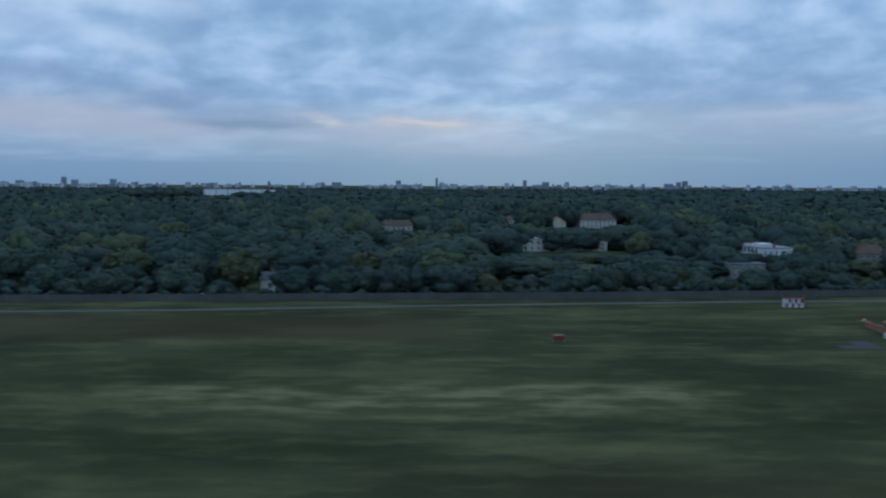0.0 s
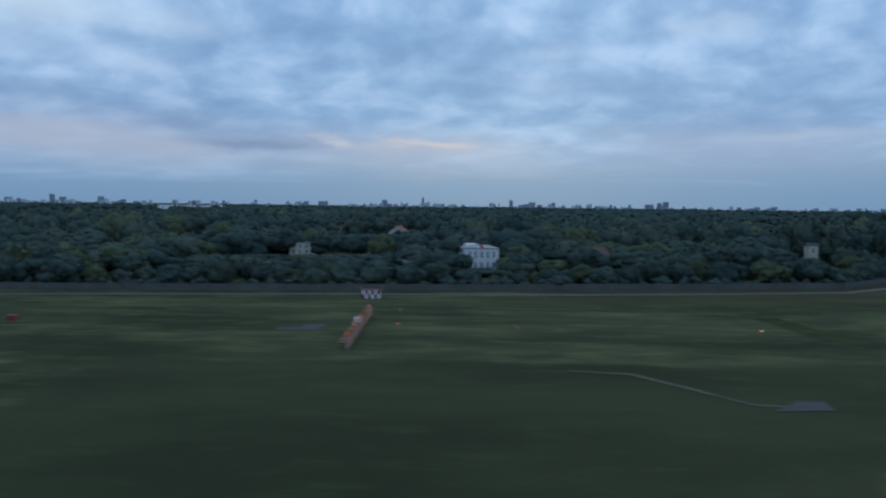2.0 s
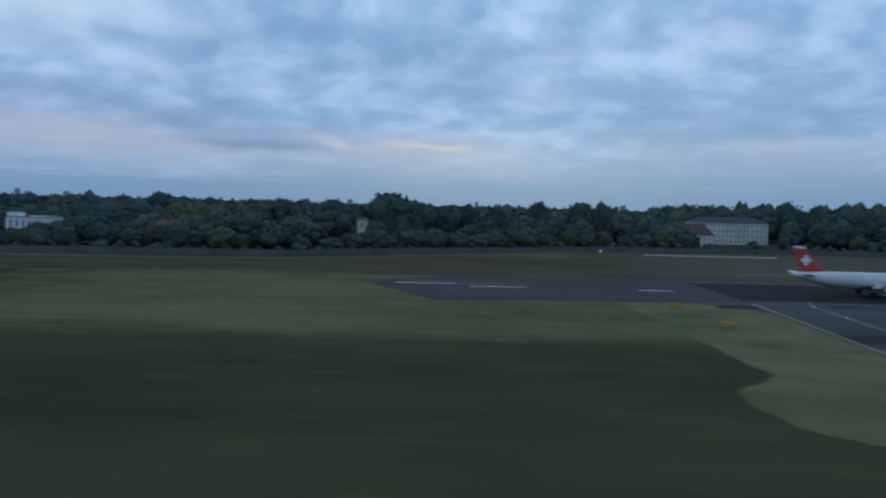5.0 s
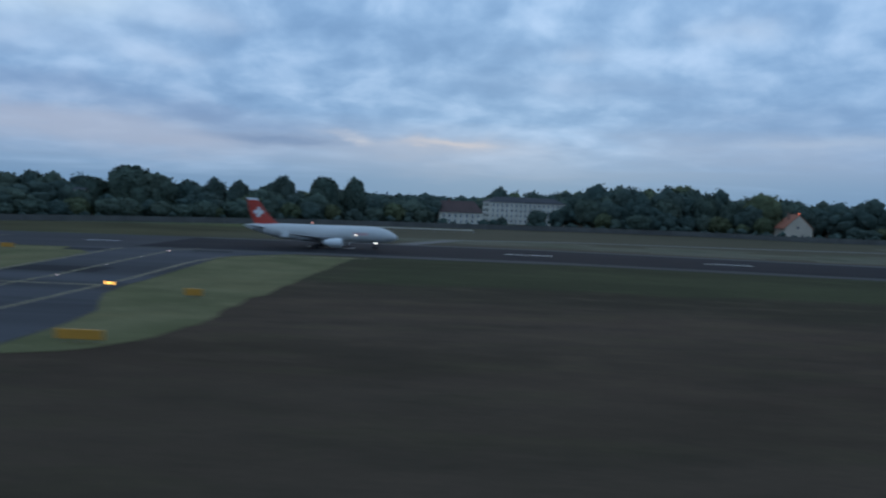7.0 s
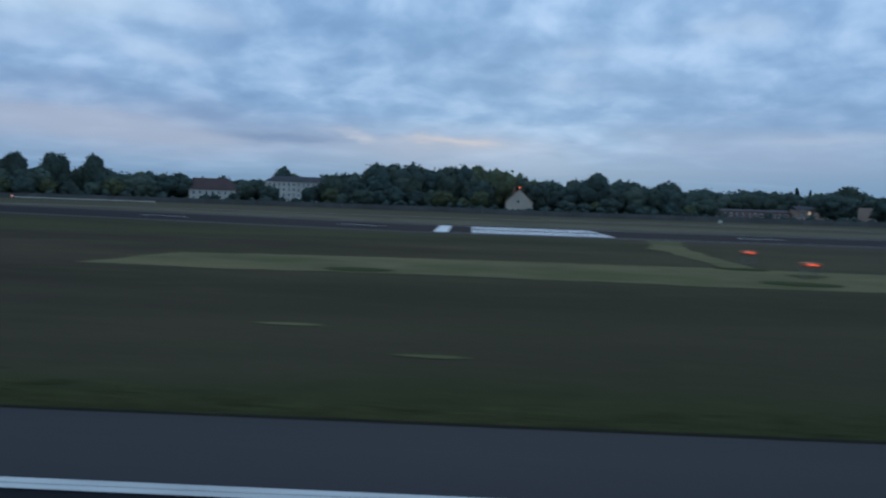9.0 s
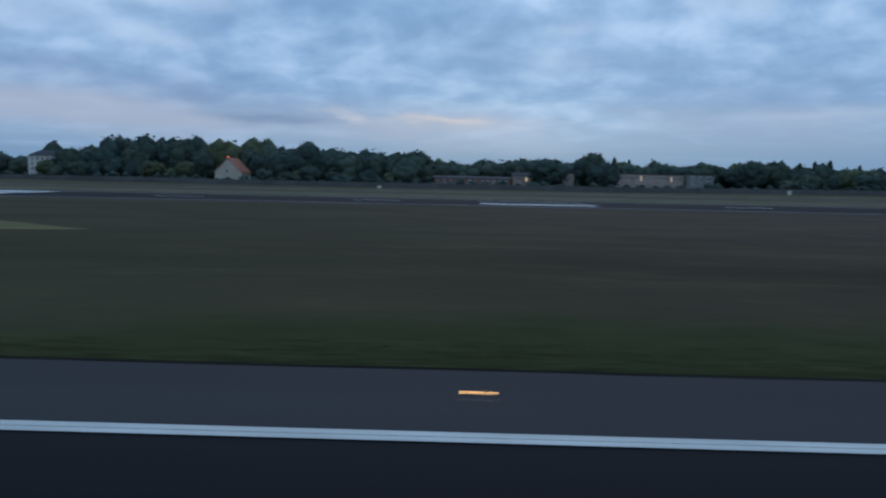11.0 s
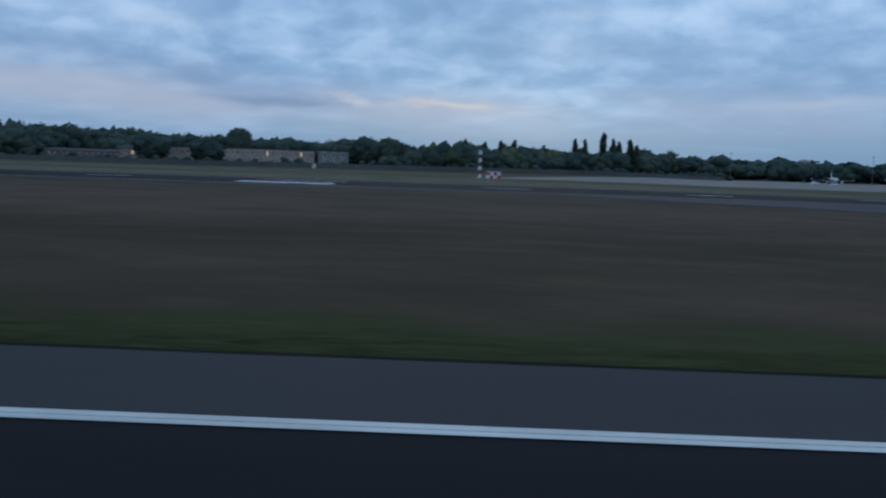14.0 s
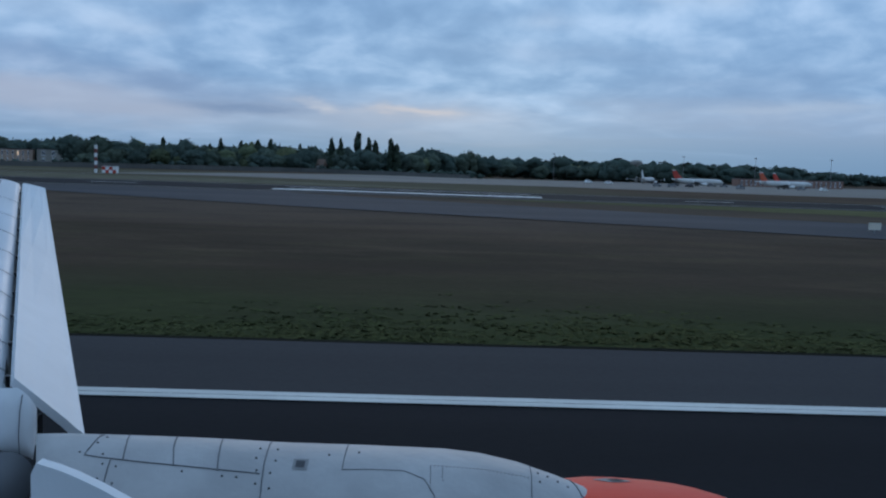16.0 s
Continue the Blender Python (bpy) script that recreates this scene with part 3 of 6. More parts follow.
for x0, x1 in ((749, 774), (896, 917), (1184, 1210)):
    for k in range(3):
        for sgn in (-1, 1):
            y = MID + sgn * (8.0 + k * 3.1)
            mark(x0, x1, y - 0.9, y + 0.9, WHITE_LINE if sgn < 0 else FADED, "white painted touchdown zone stripe" if sgn < 0 else "faded touchdown zone stripe")
for sgn in (-1, 1):
    mark(1040, 1099, MID + sgn * 11 - 3, MID + sgn * 11 + 3, WHITE_LINE if sgn < 0 else FADED, "broad white aiming point stripe" if sgn < 0 else "faded aiming point stripe")
stroke([(402, 33), (408, 46), (410.2, 58), (410.5, 120), (411, 184)], 0.7, YELLOW_DIM, "worn yellow taxiway edge line")
stroke([(440, 36), (435.5, 46), (433.3, 53), (432.3, 58), (432.4, 76), (432.6, 120), (433, 160), (435, 170), (442, 175), (462, 178)], 0.62, YELLOW_DIM, "worn yellow taxiway edge line")
stroke([(426, 31), (423, 42), (421.5, 54), (421.2, 106), (422, 181), (425, 190)], 0.55, YELLOW_DIM, "worn yellow taxiway centreline")
for k in range(2):
    mark(410, 433, 75.0 + k * 0.62, 75.36 + k * 0.62, YELLOW_LINE, "solid yellow holding position line")
for k in range(2):
    for j in range(20):
        mark(410 + j * 1.15, 410.68 + j * 1.15, 76.25 + k * 0.62, 76.6 + k * 0.62, YELLOW_LINE, "dashed yellow holding position line")
mark(411, 432.6, 119.6, 120.4, YELLOW_DIM, "thin yellow holding line")
mark(401, 410, 76.0, 76.4, FADED, "faded grey marking beside the holding line")
for x, y, w in ((344, 216, 14), (361, 210, 13), (397, 208, 8)):
    mark(x - w / 2, x + w / 2, y, y + 1.0, WHITE_LINE, "white painted marking on the turning pad")
stroke([(338, 226), (352, 217), (370, 219)], 0.9, YELLOW_DIM, "worn yellow guide line on the pad")
PATCH = asphalt("patched_asphalt", (0.026, 0.0255, 0.027), 0.9)
for x, y, w, d in ((406, 178, 8, 5), (430, 182, 8, 4), (421, 92, 16, 10), (418, 140, 14, 8)):
    mark(x - w / 2, x + w / 2, y - d / 2, y + d / 2, PATCH, "dark patched asphalt repair", 0.1)

# ---------------------------------------------------------------- airliners
def jet_parts(name, x, y, rz, label, fin_mat, group="", lamps=False, emblem=False, s=0.9):
    """A twin-engined narrow-body airliner, nose to +x, standing on its wheels."""
    air = thing(name, x, y, None, rz, label, "airliner", group)
    Z = 3.55

    def ring(xx, r, zc, n=20, ry=None):
        return [(xx * s, (ry or r) * math.cos(a) * s, (zc + r * math.sin(a)) * s) for a in (2 * math.pi * k / n for k in range(n))]

    bm = bmesh.new()
    prof = [(-19.0, 0.12, 1.15), (-18.2, 0.45, 1.05), (-16.5, 0.85, 0.85), (-14, 1.28, 0.55), (-11.5, 1.65, 0.28), (-9, 1.9, 0.1), (-6.5, 2.0, 0), (0, 2.0, 0), (8, 2.0, 0), (12.6, 2.0, 0), (14.4, 1.88, -0.06), (15.8, 1.62, -0.16), (17, 1.25, -0.3), (17.9, 0.85, -0.42), (18.4, 0.45, -0.5), (18.6, 0.08, -0.54)]
    loft(bm, [ring(px, r, Z + dz) for px, r, dz in prof])
    part("fuselage", bm, HULL_WHITE, air, "white painted fuselage", True)
    bm = bmesh.new()
    loft(bm, [ring(px, r, zc, 12, ry) for px, r, zc, ry in ((-5.5, 0.1, Z - 1.75, 0.5), (-4, 0.55, Z - 1.6, 1.6), (0, 0.8, Z - 1.55, 2.05), (4, 0.55, Z - 1.6, 1.6), (5.6, 0.1, Z - 1.75, 0.5))])
    part("belly_fairing", bm, GALV, air, "grey belly fairing", True)

    def wing(bm, root, tip, span_sign, thick):
        # root and tip: leading edge x, y, z and chord
        rings = []
        for (lx, ly, lz, ch), th in ((root, thick), (tip, thick * 0.75)):
            sec = [(0, 0), (0.12, 0.5), (0.4, 0.62), (0.75, 0.3), (1, 0.02), (0.75, -0.14), (0.4, -0.34), (0.1, -0.3)]
            rings.append([((lx - c * ch) * s, ly * span_sign * s, (lz + t * th * ch) * s) for c, t in sec])
        loft(bm, rings)

    for sg in (1, -1):
        bm = bmesh.new()
        wing(bm, (4.2, 1.6, Z - 1.25, 7.0), (0.9, 6.2, Z - 0.85, 4.1), sg, 0.13)
        wing(bm, (0.9, 6.2, Z - 0.85, 4.1), (-4.6, 16.6, Z + 0.15, 1.5), sg, 0.12)
        w = part("wing", bm, GALV, air, "light grey metal wing", False)
        bm = bmesh.new()
        loft(bm, [[((-4.4 - d) * s, sg * 16.6 * s, (Z + 0.15 + h) * s), ((-6.3 - d) * s, sg * 16.6 * s, (Z + 0.15 + h) * s), ((-6.3 - d) * s, sg * 16.68 * s, (Z + 0.15 + h) * s), ((-4.4 - d) * s, sg * 16.68 * s, (Z + 0.15 + h) * s)] for d, h in ((0.6, -0.7), (0, 0), (0.9, 0.9))])
        part("wingtip_fence", bm, WHITE, w)
        bm = bmesh.new()
        loft(bm, [ring(px, r, Z - 1.95, 18) for px, r in ((1.2, 0.3), (1.9, 0.62), (2.8, 0.95), (4.2, 1.12), (5.4, 1.1), (5.85, 0.98), (5.9, 0.84), (5.3, 0.8))])
        bmesh.ops.translate(bm, vec=(0, sg * 5.75 * s, 0), verts=bm.verts)
        e = part("engine", bm, WHITE, air, "white engine nacelle", True)
        bm = bmesh.new()
        loft(bm, [[(q[0], q[1] + sg * 5.75 * s, q[2]) for q in ring(px, r, Z - 1.95, 14)] for px, r in ((5.25, 0.78), (5.3, 0.3), (5.62, 0.06))])
        part("fan", bm, DARK_STEEL, e, "dark engine fan")
        bm = bmesh.new()
        box(bm, 0.4 * s, 4.2 * s, (sg * 5.75 - 0.18) * s, (sg * 5.75 + 0.18) * s, (Z - 1.3) * s, (Z - 0.75) * s)
        part("pylon", bm, GALV, e)
        bm = bmesh.new()
        wing(bm, (-13.2, 0.7, Z + 0.95, 3.4), (-16.4, 6.2, Z + 1.55, 1.4), sg, 0.10)
        part("tailplane", bm, WHITE, air)
        bm = bmesh.new()
        tube(bm, [(-0.6 * s, sg * 3.8 * s, 0.55 * s), (-0.6 * s, sg * 3.8 * s, (Z - 1.0) * s)], [0.13 * s] * 2)
        g = part("main_gear", bm, DARK_STEEL, air, "dark main landing gear leg")
        for dy in (-0.42, 0.42):
            bm = bmesh.new()
            tube(bm, [(-0.6 * s, (sg * 3.8 + dy - 0.18) * s, 0.56 * s), (-0.6 * s, (sg * 3.8 + dy + 0.18) * s, 0.56 * s)], [0.56 * s] * 2, 16)
            part("wheel", bm, BLACK, g)
    bm = bmesh.new()
    rows = []
    for lx, ch, zz, th in ((-10.6, 6.0, Z + 1.75, 0.26), (-13.4, 4.4, Z + 4.3, 0.2), (-16.1, 2.6, Z + 7.9, 0.13)):
        rows.append([((lx - c * ch) * s, t * th * s, zz * s) for c, t in ((0, 0), (0.25, 1), (0.7, 0.7), (1, 0), (0.7, -0.7), (0.25, -1))])
    loft(bm, rows)
    fin = part("tail_fin", bm, fin_mat, air, "painted tail fin")
    bm = bmesh.new()
    rows = [[((lx - c * ch) * s, t * 0.16 * s, zz * s) for c, t in ((0, 0), (0.25, 1), (0.7, 0.7), (1, 0), (0.7, -0.7), (0.25, -1))] for lx, ch, zz in ((-15.7, 2.85, Z + 7.45), (-16.15, 2.6, Z + 8.0))]
    loft(bm, rows)
    part("fin_cap", bm, WHITE, fin, "white fin tip")
    if emblem:
        for sg in (1, -1):
            bm = bmesh.new()
            for x0, x1, z0, z1 in ((-1.25, 1.25, -0.42, 0.42), (-0.42, 0.42, 0.42, 1.25), (-0.42, 0.42, -1.25, -0.42)):
                box(bm, (-15.6 + x0) * s, (-15.6 + x1) * s, sg * 0.24 * s - 0.03, sg * 0.24 * s + 0.03, (Z + 4.6 + z0) * s, (Z + 4.6 + z1) * s)
            part("emblem", bm, WHITE, fin, "plain white cross shape")
            bm = bmesh.new()
            box(bm, 8.0 * s, 11.6 * s, sg * 1.99 * s - 0.02, sg * 1.99 * s + 0.02, (Z - 0.15) * s, (Z + 0.5) * s)
            part("title_bar", bm, worn("faded_title_red", (0.62, 0.40, 0.38), 0.5, 0.1), air, "plain red bar in place of a title")
    bm = bmesh.new()
    loft(bm, [ring(px, r, Z + dz, 20) for px, r, dz in ((15.75, 1.66, -0.13), (16.75, 1.36, -0.22))], caps=False)
    for v in [v for v in bm.verts if v.co.z < (Z + 0.28) * s or v.co.z > (Z + 0.95) * s]:
        bm.verts.remove(v)
    for sg in (1, -1):
        half = bm.copy()
        for v in [v for v in half.verts if v.co.y * sg < 0]:
            half.verts.remove(v)
        part("cockpit_window", half, PANE, air, "dark cockpit window")
    bm.free()
    bm = bmesh.new()
    tube(bm, [(13.2 * s, 0, 0.4 * s), (13.4 * s, 0, (Z - 1.7) * s)], [0.1 * s] * 2)
    g = part("nose_gear", bm, DARK_STEEL, air)
    for dy in (-0.25, 0.25):
        bm = bmesh.new()
        tube(bm, [(13.2 * s, (dy - 0.11) * s, 0.4 * s), (13.2 * s, (dy + 0.11) * s, 0.4 * s)], [0.4 * s] * 2, 14)
        part("wheel", bm, BLACK, g)
    if lamps:
        for px, py, pz in ((13.5, -0.3, 1.5), (8.6, -2.02, Z - 0.2)):
            bm = bmesh.new()
            bmesh.ops.create_icosphere(bm, subdivisions=1, radius=0.15 * s)
            bmesh.ops.translate(bm, vec=(px * s, py * s, pz * s), verts=bm.verts)
            part("lamp", bm, LAND_GLOW, air, "lit white landing lamp")
    return air


jet_parts("airliner", 447.2, 211.5, 0, "white airliner with red tail lined up on the runway", RED_PAINT, "", True, True, 0.95)
ORANGE_TAIL = worn("orange_tail", (0.55, 0.10, 0.045), 0.5, 0.1)
for x, y, rz, mat_, lab in ((1270, 668, -6, RED_PAINT, "parked white airliner with a red tail"), (1322, 640, 12, ORANGE_TAIL, "parked white airliner with an orange-red tail"), (1262, 790, 60, WHITE, "parked white airliner with a pale tail"), (1345, 680, 20, RED_PAINT, "parked white airliner with a red tail"), (1410, 560, 170, RED_PAINT, "parked white airliner with a red tail")):
    jet_parts("airliner", x, y, rz, lab, mat_, "airliners on the apron", s=1.0)


# ---------------------------------------------------------------- airfield equipment
def guidance_sign(x, y, w, rz=0, h=1.1, mat=SIGN_YELLOW, label="amber taxiway guidance sign on short legs"):
    t = thing("guidance_sign", x, y, None, rz, label, "sign", "taxiway signs")
    bm = bmesh.new()
    v = box(bm, -w / 2, w / 2, -0.15, 0.15, 0.3, 0.3 + h)
    bmesh.ops.bevel(bm, geom=bm.edges[:], offset=0.05, segments=1, affect="EDGES")
    part("panel", bm, mat, t)
    for xx in (-w * 0.4, 0, w * 0.4):
        bm = bmesh.new()
        tube(bm, [(xx, 0, 0), (xx, 0, 0.32)], [0.05, 0.04], 6)
        part("leg", bm, GALV, t)


guidance_sign(393.8, 75.7, 3.8, h=0.85)
guidance_sign(448.8, 75.8, 4.0, h=0.85)
guidance_sign(395.3, 148.7, 1.9, h=0.8)
guidance_sign(392.6, 173.3, 2.6, h=0.8)
guidance_sign(447.8, 110.7, 2.1, h=0.85)


def guard_light(x, y):
    t = thing("guard_light", x, y, None, 0, "lit amber runway guard light on a post", "lamp", "guard lights")
    bm = bmesh.new()
    tube(bm, [(0, 0, 0), (0, 0, 0.5)], [0.06, 0.05], 6)
    part("post", bm, GALV, t)
    bm = bmesh.new()
    box(bm, -0.55, 0.55, -0.12, 0.2, 0.45, 0.85)
    part("housing", bm, BLACK, t)
    for xx in (-0.27, 0.27):
        bm = bmesh.new()
        tube(bm, [(xx, -0.14, 0.65), (xx, -0.2, 0.65)], [0.19, 0.17], 12)
        part("lens", bm, AMBER_GLOW, t, "glowing amber lens")


guard_light(407.8, 118)
guard_light(434.6, 118)


def centre_light(x, y):
    t = thing("centreline_light", x, y, rise(x, y) + 0.075, 0, "small flush light glinting on the taxiway centreline", "lamp", "taxiway centreline lights")
    bm = bmesh.new()
    tube(bm, [(0, 0, 0), (0, 0, 0.05), (0, 0, 0.06)], [0.2, 0.17, 0.1], 10)
    part("housing", bm, GALV, t)
    bm = bmesh.new()
    box(bm, -0.1, 0.1, -0.18, -0.1, 0.02, 0.055)
    part("lens", bm, PINK_GLOW, t)


for y in (54, 62, 74, 86, 99, 114, 131, 149, 165, 180):
    centre_light(421.7, y)


def edge_light(x, y, lit):
    t = thing("runway_edge_light", x, y, None, 0, "lit low runway edge light" if lit else "low runway edge light", "lamp", "runway edge lights")
    bm = bmesh.new()
    tube(bm, [(0, 0, 0), (0, 0, 0.06), (0, 0, 0.07), (0, 0, 0.22)], [0.16, 0.15, 0.05, 0.04], 10)
    part("base", bm, DARK_STEEL, t)
    bm = bmesh.new()
    tube(bm, [(0, 0, 0.22), (0, 0, 0.24), (0, 0, 0.27), (0, 0, 0.28)], [0.05, 0.055, 0.045, 0.02], 10)
    part("lens", bm, WARM_GLOW if lit else GALV, t)


for k in range(-5, 12):
    edge_light(687.5 + 58 * k, 26.0, k >= 0)
for x in range(420, 1300, 58):
    edge_light(x, 187, False)


def papi(x, y):
    t = thing("approach_indicator", x, y, None, 0, "red-lit approach slope indicator box", "lamp", "approach slope indicators")
    bm = bmesh.new()
    box(bm, -0.75, 0.75, -0.7, 0.7, 1.3, 1.7)
    bmesh.ops.bevel(bm, geom=bm.edges[:], offset=0.06, segments=1, affect="EDGES")
    part("housing", bm, ORANGE_PAINT, t)
    bm = bmesh.new()
    box(bm, -0.4, 0.4, -0.74, -0.705, 1.46, 1.56)
    part("lens", bm, RED_GLOW, t, "glowing red lens")
    for xx in (-0.6, 0.6):
        for yy in (-0.4, 0.4):
            bm = bmesh.new()
            tube(bm, [(xx, yy, 0), (xx, yy, 1.32)], [0.05, 0.05], 6)
            part("leg", bm, GALV, t)


papi(647.7, 117.4)
papi(647.8, 97)


HUT_RED = worn("hut_red", (0.22, 0.035, 0.03), 0.6, 0.2)


def checker_hut():
    t = thing("transmitter_hut", 132.5, 270, None, 0, "red and white chequered equipment hut with small aerials", "hut")
    W, H, D = 5.4, 2.5, 2.2
    bm = bmesh.new()
    box(bm, -W / 2, W / 2, -D / 2, D / 2, 0, H)
    part("body", bm, WHITE, t)
    bm = bmesh.new()
    box(bm, -W / 2 - 0.12, W / 2 + 0.12, -D / 2 - 0.12, D / 2 + 0.12, H, H + 0.14)
    part("roof", bm, HUT_RED, t)
    for i in range(6):
        for j in range(2):
            if (i + j) % 2 == 0:
                bm = bmesh.new()
                x0 = -W / 2 + i * W / 6
                box(bm, x0, x0 + W / 6, -D / 2 - 0.02, -D / 2 - 0.004, j * H / 2 + 0.02, (j + 1) * H / 2 - 0.01)
                part("panel", bm, HUT_RED, t, "dull red panel")
    for sg in (-1, 1):
        bm = bmesh.new()
        tube(bm, [(sg * 2.9, 0, H), (sg * 3.3, 0, H + 0.9)], [0.07, 0.05], 6)
        box(bm, sg * 3.3 - 0.35, sg * 3.3 + 0.35, -0.1, 0.1, H + 0.85, H + 1.05)
        part("aerial", bm, ORANGE_PAINT, t)


checker_hut()


def localizer_array():
    """The row of red aerials across the approach to the far runway."""
    t = thing("localizer_array", 135.8, 202, None, 0, "long orange-red and white localizer aerial row in the grass", "antenna array")
    n = 21
    bm = bmesh.new()
    for zz in (0.7, 1.5):
        box(bm, -0.1, 0.1, -29, 29, zz, zz + 0.16)
    part("beam", bm, ORANGE_PAINT, t, "orange-red lattice beam")
    bm = bmesh.new()
    box(bm, 0.14, 0.2, -29, 29, 0.2, 1.75)
    part("screen", bm, worn("faded_red_screen", (0.42, 0.21, 0.15), 0.7, 0.3), t, "faded red reflector screen")
    bm = bmesh.new()
    box(bm, -0.08, 0.08, -0.08, 0.08, 0, 1.7)
    first = part("post", bm, GALV, t)
    first.matrix_basis = pose(0, -29 * U, 0)
    bm = bmesh.new()
    box(bm, -1.5, 0.3, -0.12, 0.12, 0, 0.16)
    arm = part("aerial", bm, ORANGE_PAINT, t)
    arm.matrix_basis = pose(0, -29 * U, 1.75 * U)
    bm = bmesh.new()
    box(bm, -1.3, 0.4, -0.35, 0.35, 0, 0.12)
    pad = part("aerial_head", bm, GALV, t)
    pad.matrix_basis = pose(0, -27 * U, 1.95 * U)
    for k in range(1, n):
        y = -29 + 58 * k / (n - 1)
        again("post", first, t, 0, y, 0)
        again("aerial", arm, t, 0, y, 1.75)
    for y in (-12, -2, 8, 20, 28):
        again("aerial_head", pad, t, 0, y, 1.95)
    for y in (-22, -8, 6, 28):
        bm = bmesh.new()
        bmesh.ops.create_icosphere(bm, subdivisions=1, radius=0.17)
        bmesh.ops.translate(bm, vec=(-0.6, y, 2.4), verts=bm.verts)
        part("lamp", bm, glow("array_lamp", (1.0, 0.25, 0.12), 0.7), t, "lit red obstruction lamp")
    bm = bmesh.new()
    box(bm, -2.6, -1.2, 12, 13.6, 0, 1.3)
    bmesh.ops.bevel(bm, geom=bm.edges[:], offset=0.1, segments=1, affect="EDGES")
    part("cabinet", bm, WHITE, t, "white equipment cabinet")


localizer_array()


def field_box(x, y, w, h, d, mat, name, label, cat):
    t = thing(name, x, y, None, 0, label, cat)
    bm = bmesh.new()
    box(bm, -w / 2, w / 2, -d / 2, d / 2, 0.1, h)
    bmesh.ops.bevel(bm, geom=bm.edges[:], offset=0.06, segments=1, affect="EDGES")
    part("body", bm, mat, t)
    bm = bmesh.new()
    box(bm, -w / 2 - 0.08, w / 2 + 0.08, -d / 2 - 0.08, d / 2 + 0.08, h, h + 0.1)
    part("lid", bm, mat, t)
    bm = bmesh.new()
    box(bm, -w / 2 - 0.15, w / 2 + 0.15, -d / 2 - 0.15, d / 2 + 0.15, -0.1, 0.1)
    part("plinth", bm, PLASTER_GREY, t)


field_box(54, 209.5, 2.3, 1.4, 1.8, worn("dark_red_paint", (0.22, 0.05, 0.035), 0.6, 0.2), "equipment_box", "dull red equipment box in the meadow", "box")


def approach_or_marker(x, y, mat, size=0.35):
    t = thing("approach_or_marker", x, y, None, 0, "small glowing approach light or marker on a post", "lamp", "approach lights")
    bm = bmesh.new()
    tube(bm, [(0, 0, 0), (0, 0, 0.9)], [0.05, 0.04], 6)
    part("post", bm, ORANGE_PAINT, t)
    bm = bmesh.new()
    tube(bm, [(0, 0.1, 1.0), (0, -0.2, 1.0)], [size * 0.7, size], 10)
    part("lens", bm, mat, t)


DIM_RED = glow("dim_red_lamp", (0.9, 0.2, 0.08), 0.25)
approach_or_marker(144, 206, DIM_RED, 0.2)
approach_or_marker(171, 204, DIM_RED, 0.15)
approach_or_marker(143, 235, DIM_RED, 0.2)
approach_or_marker(225.5, 202, glow("dim_warm_lamp", (1.0, 0.5, 0.3), 0.6), 0.22)
# stands in for a red and white marker by the fence; its glow is added
approach_or_marker(415, 388, glow("marker_glow", (1.0, 0.45, 0.35), 0.5), 0.45)


def banded_mast():
    t = thing("banded_mast", 950.9, 337, None, 0, "red and white banded mast beside a small hut", "mast")
    H = 10.2
    for k in range(7):
        bm = bmesh.new()
        tube(bm, [(0, 0, H * k / 7), (0, 0, H * (k + 1) / 7)], [0.55, 0.55], 10)
        part("band", bm, WHITE if k % 2 == 0 else worn("mast_red", (0.20, 0.06, 0.05), 0.6, 0.2), t)
    bm = bmesh.new()
    box(bm, -0.9, 0.9, -0.3, 0.3, 3.2, 3.5)
    tube(bm, [(0, 0, H), (0, 0, H + 2.2)], [0.1, 0.05], 6)
    part("aerial", bm, GALV, t)
    t = thing("chequered_hut", 956, 337.5, None, 0, "small red and white chequered hut", "hut")
    bm = bmesh.new()
    box(bm, -2.6, 2.6, -1.3, 1.3, 0, 2.4)
    part("body", bm, WHITE, t)
    for i in range(4):
        for j in range(2):
            if (i + j) % 2:
                bm = bmesh.new()
                box(bm, -2.6 + i * 1.3, -1.3 + i * 1.3, -1.32, -1.304, j * 1.2, j * 1.2 + 1.18)
                part("panel", bm, RED_PAINT, t, "red panel")
    bm = bmesh.new()
    box(bm, -2.75, 2.75, -1.45, 1.45, 2.4, 2.55)
    part("roof", bm, WHITE, t)


banded_mast()
for x, y, h in ((884, 372, 2.6), (712, 365, 1.5), (1124, 101, 1.2)):
    t = thing("marker_board", x, y, None, 0, "small pale marker board on a post", "marker", "marker boards")
    bm = bmesh.new()
    tube(bm, [(0, 0, 0), (0, 0, h)], [0.12, 0.1], 6)
    part("post", bm, GALV, t)
    bm = bmesh.new()
    box(bm, -0.7, 0.7, -0.15, -0.1, h * 0.35, h)
    part("panel", bm, PLASTER, t)
bm = bmesh.new()
t = thing("runway_barrier", 456, 367, None, 5, "long low white railing beyond the runway", "railing")
box(bm, -28, 28, -0.1, 0.1, 0.9, 1.25)
part("rail", bm, PLASTER, t)
for k in range(15):
    bm = bmesh.new()
    box(bm, -28 + 4 * k - 0.07, -28 + 4 * k + 0.07, -0.06, 0.06, -0.1, 0.9)
    part("post", bm, GALV, t)


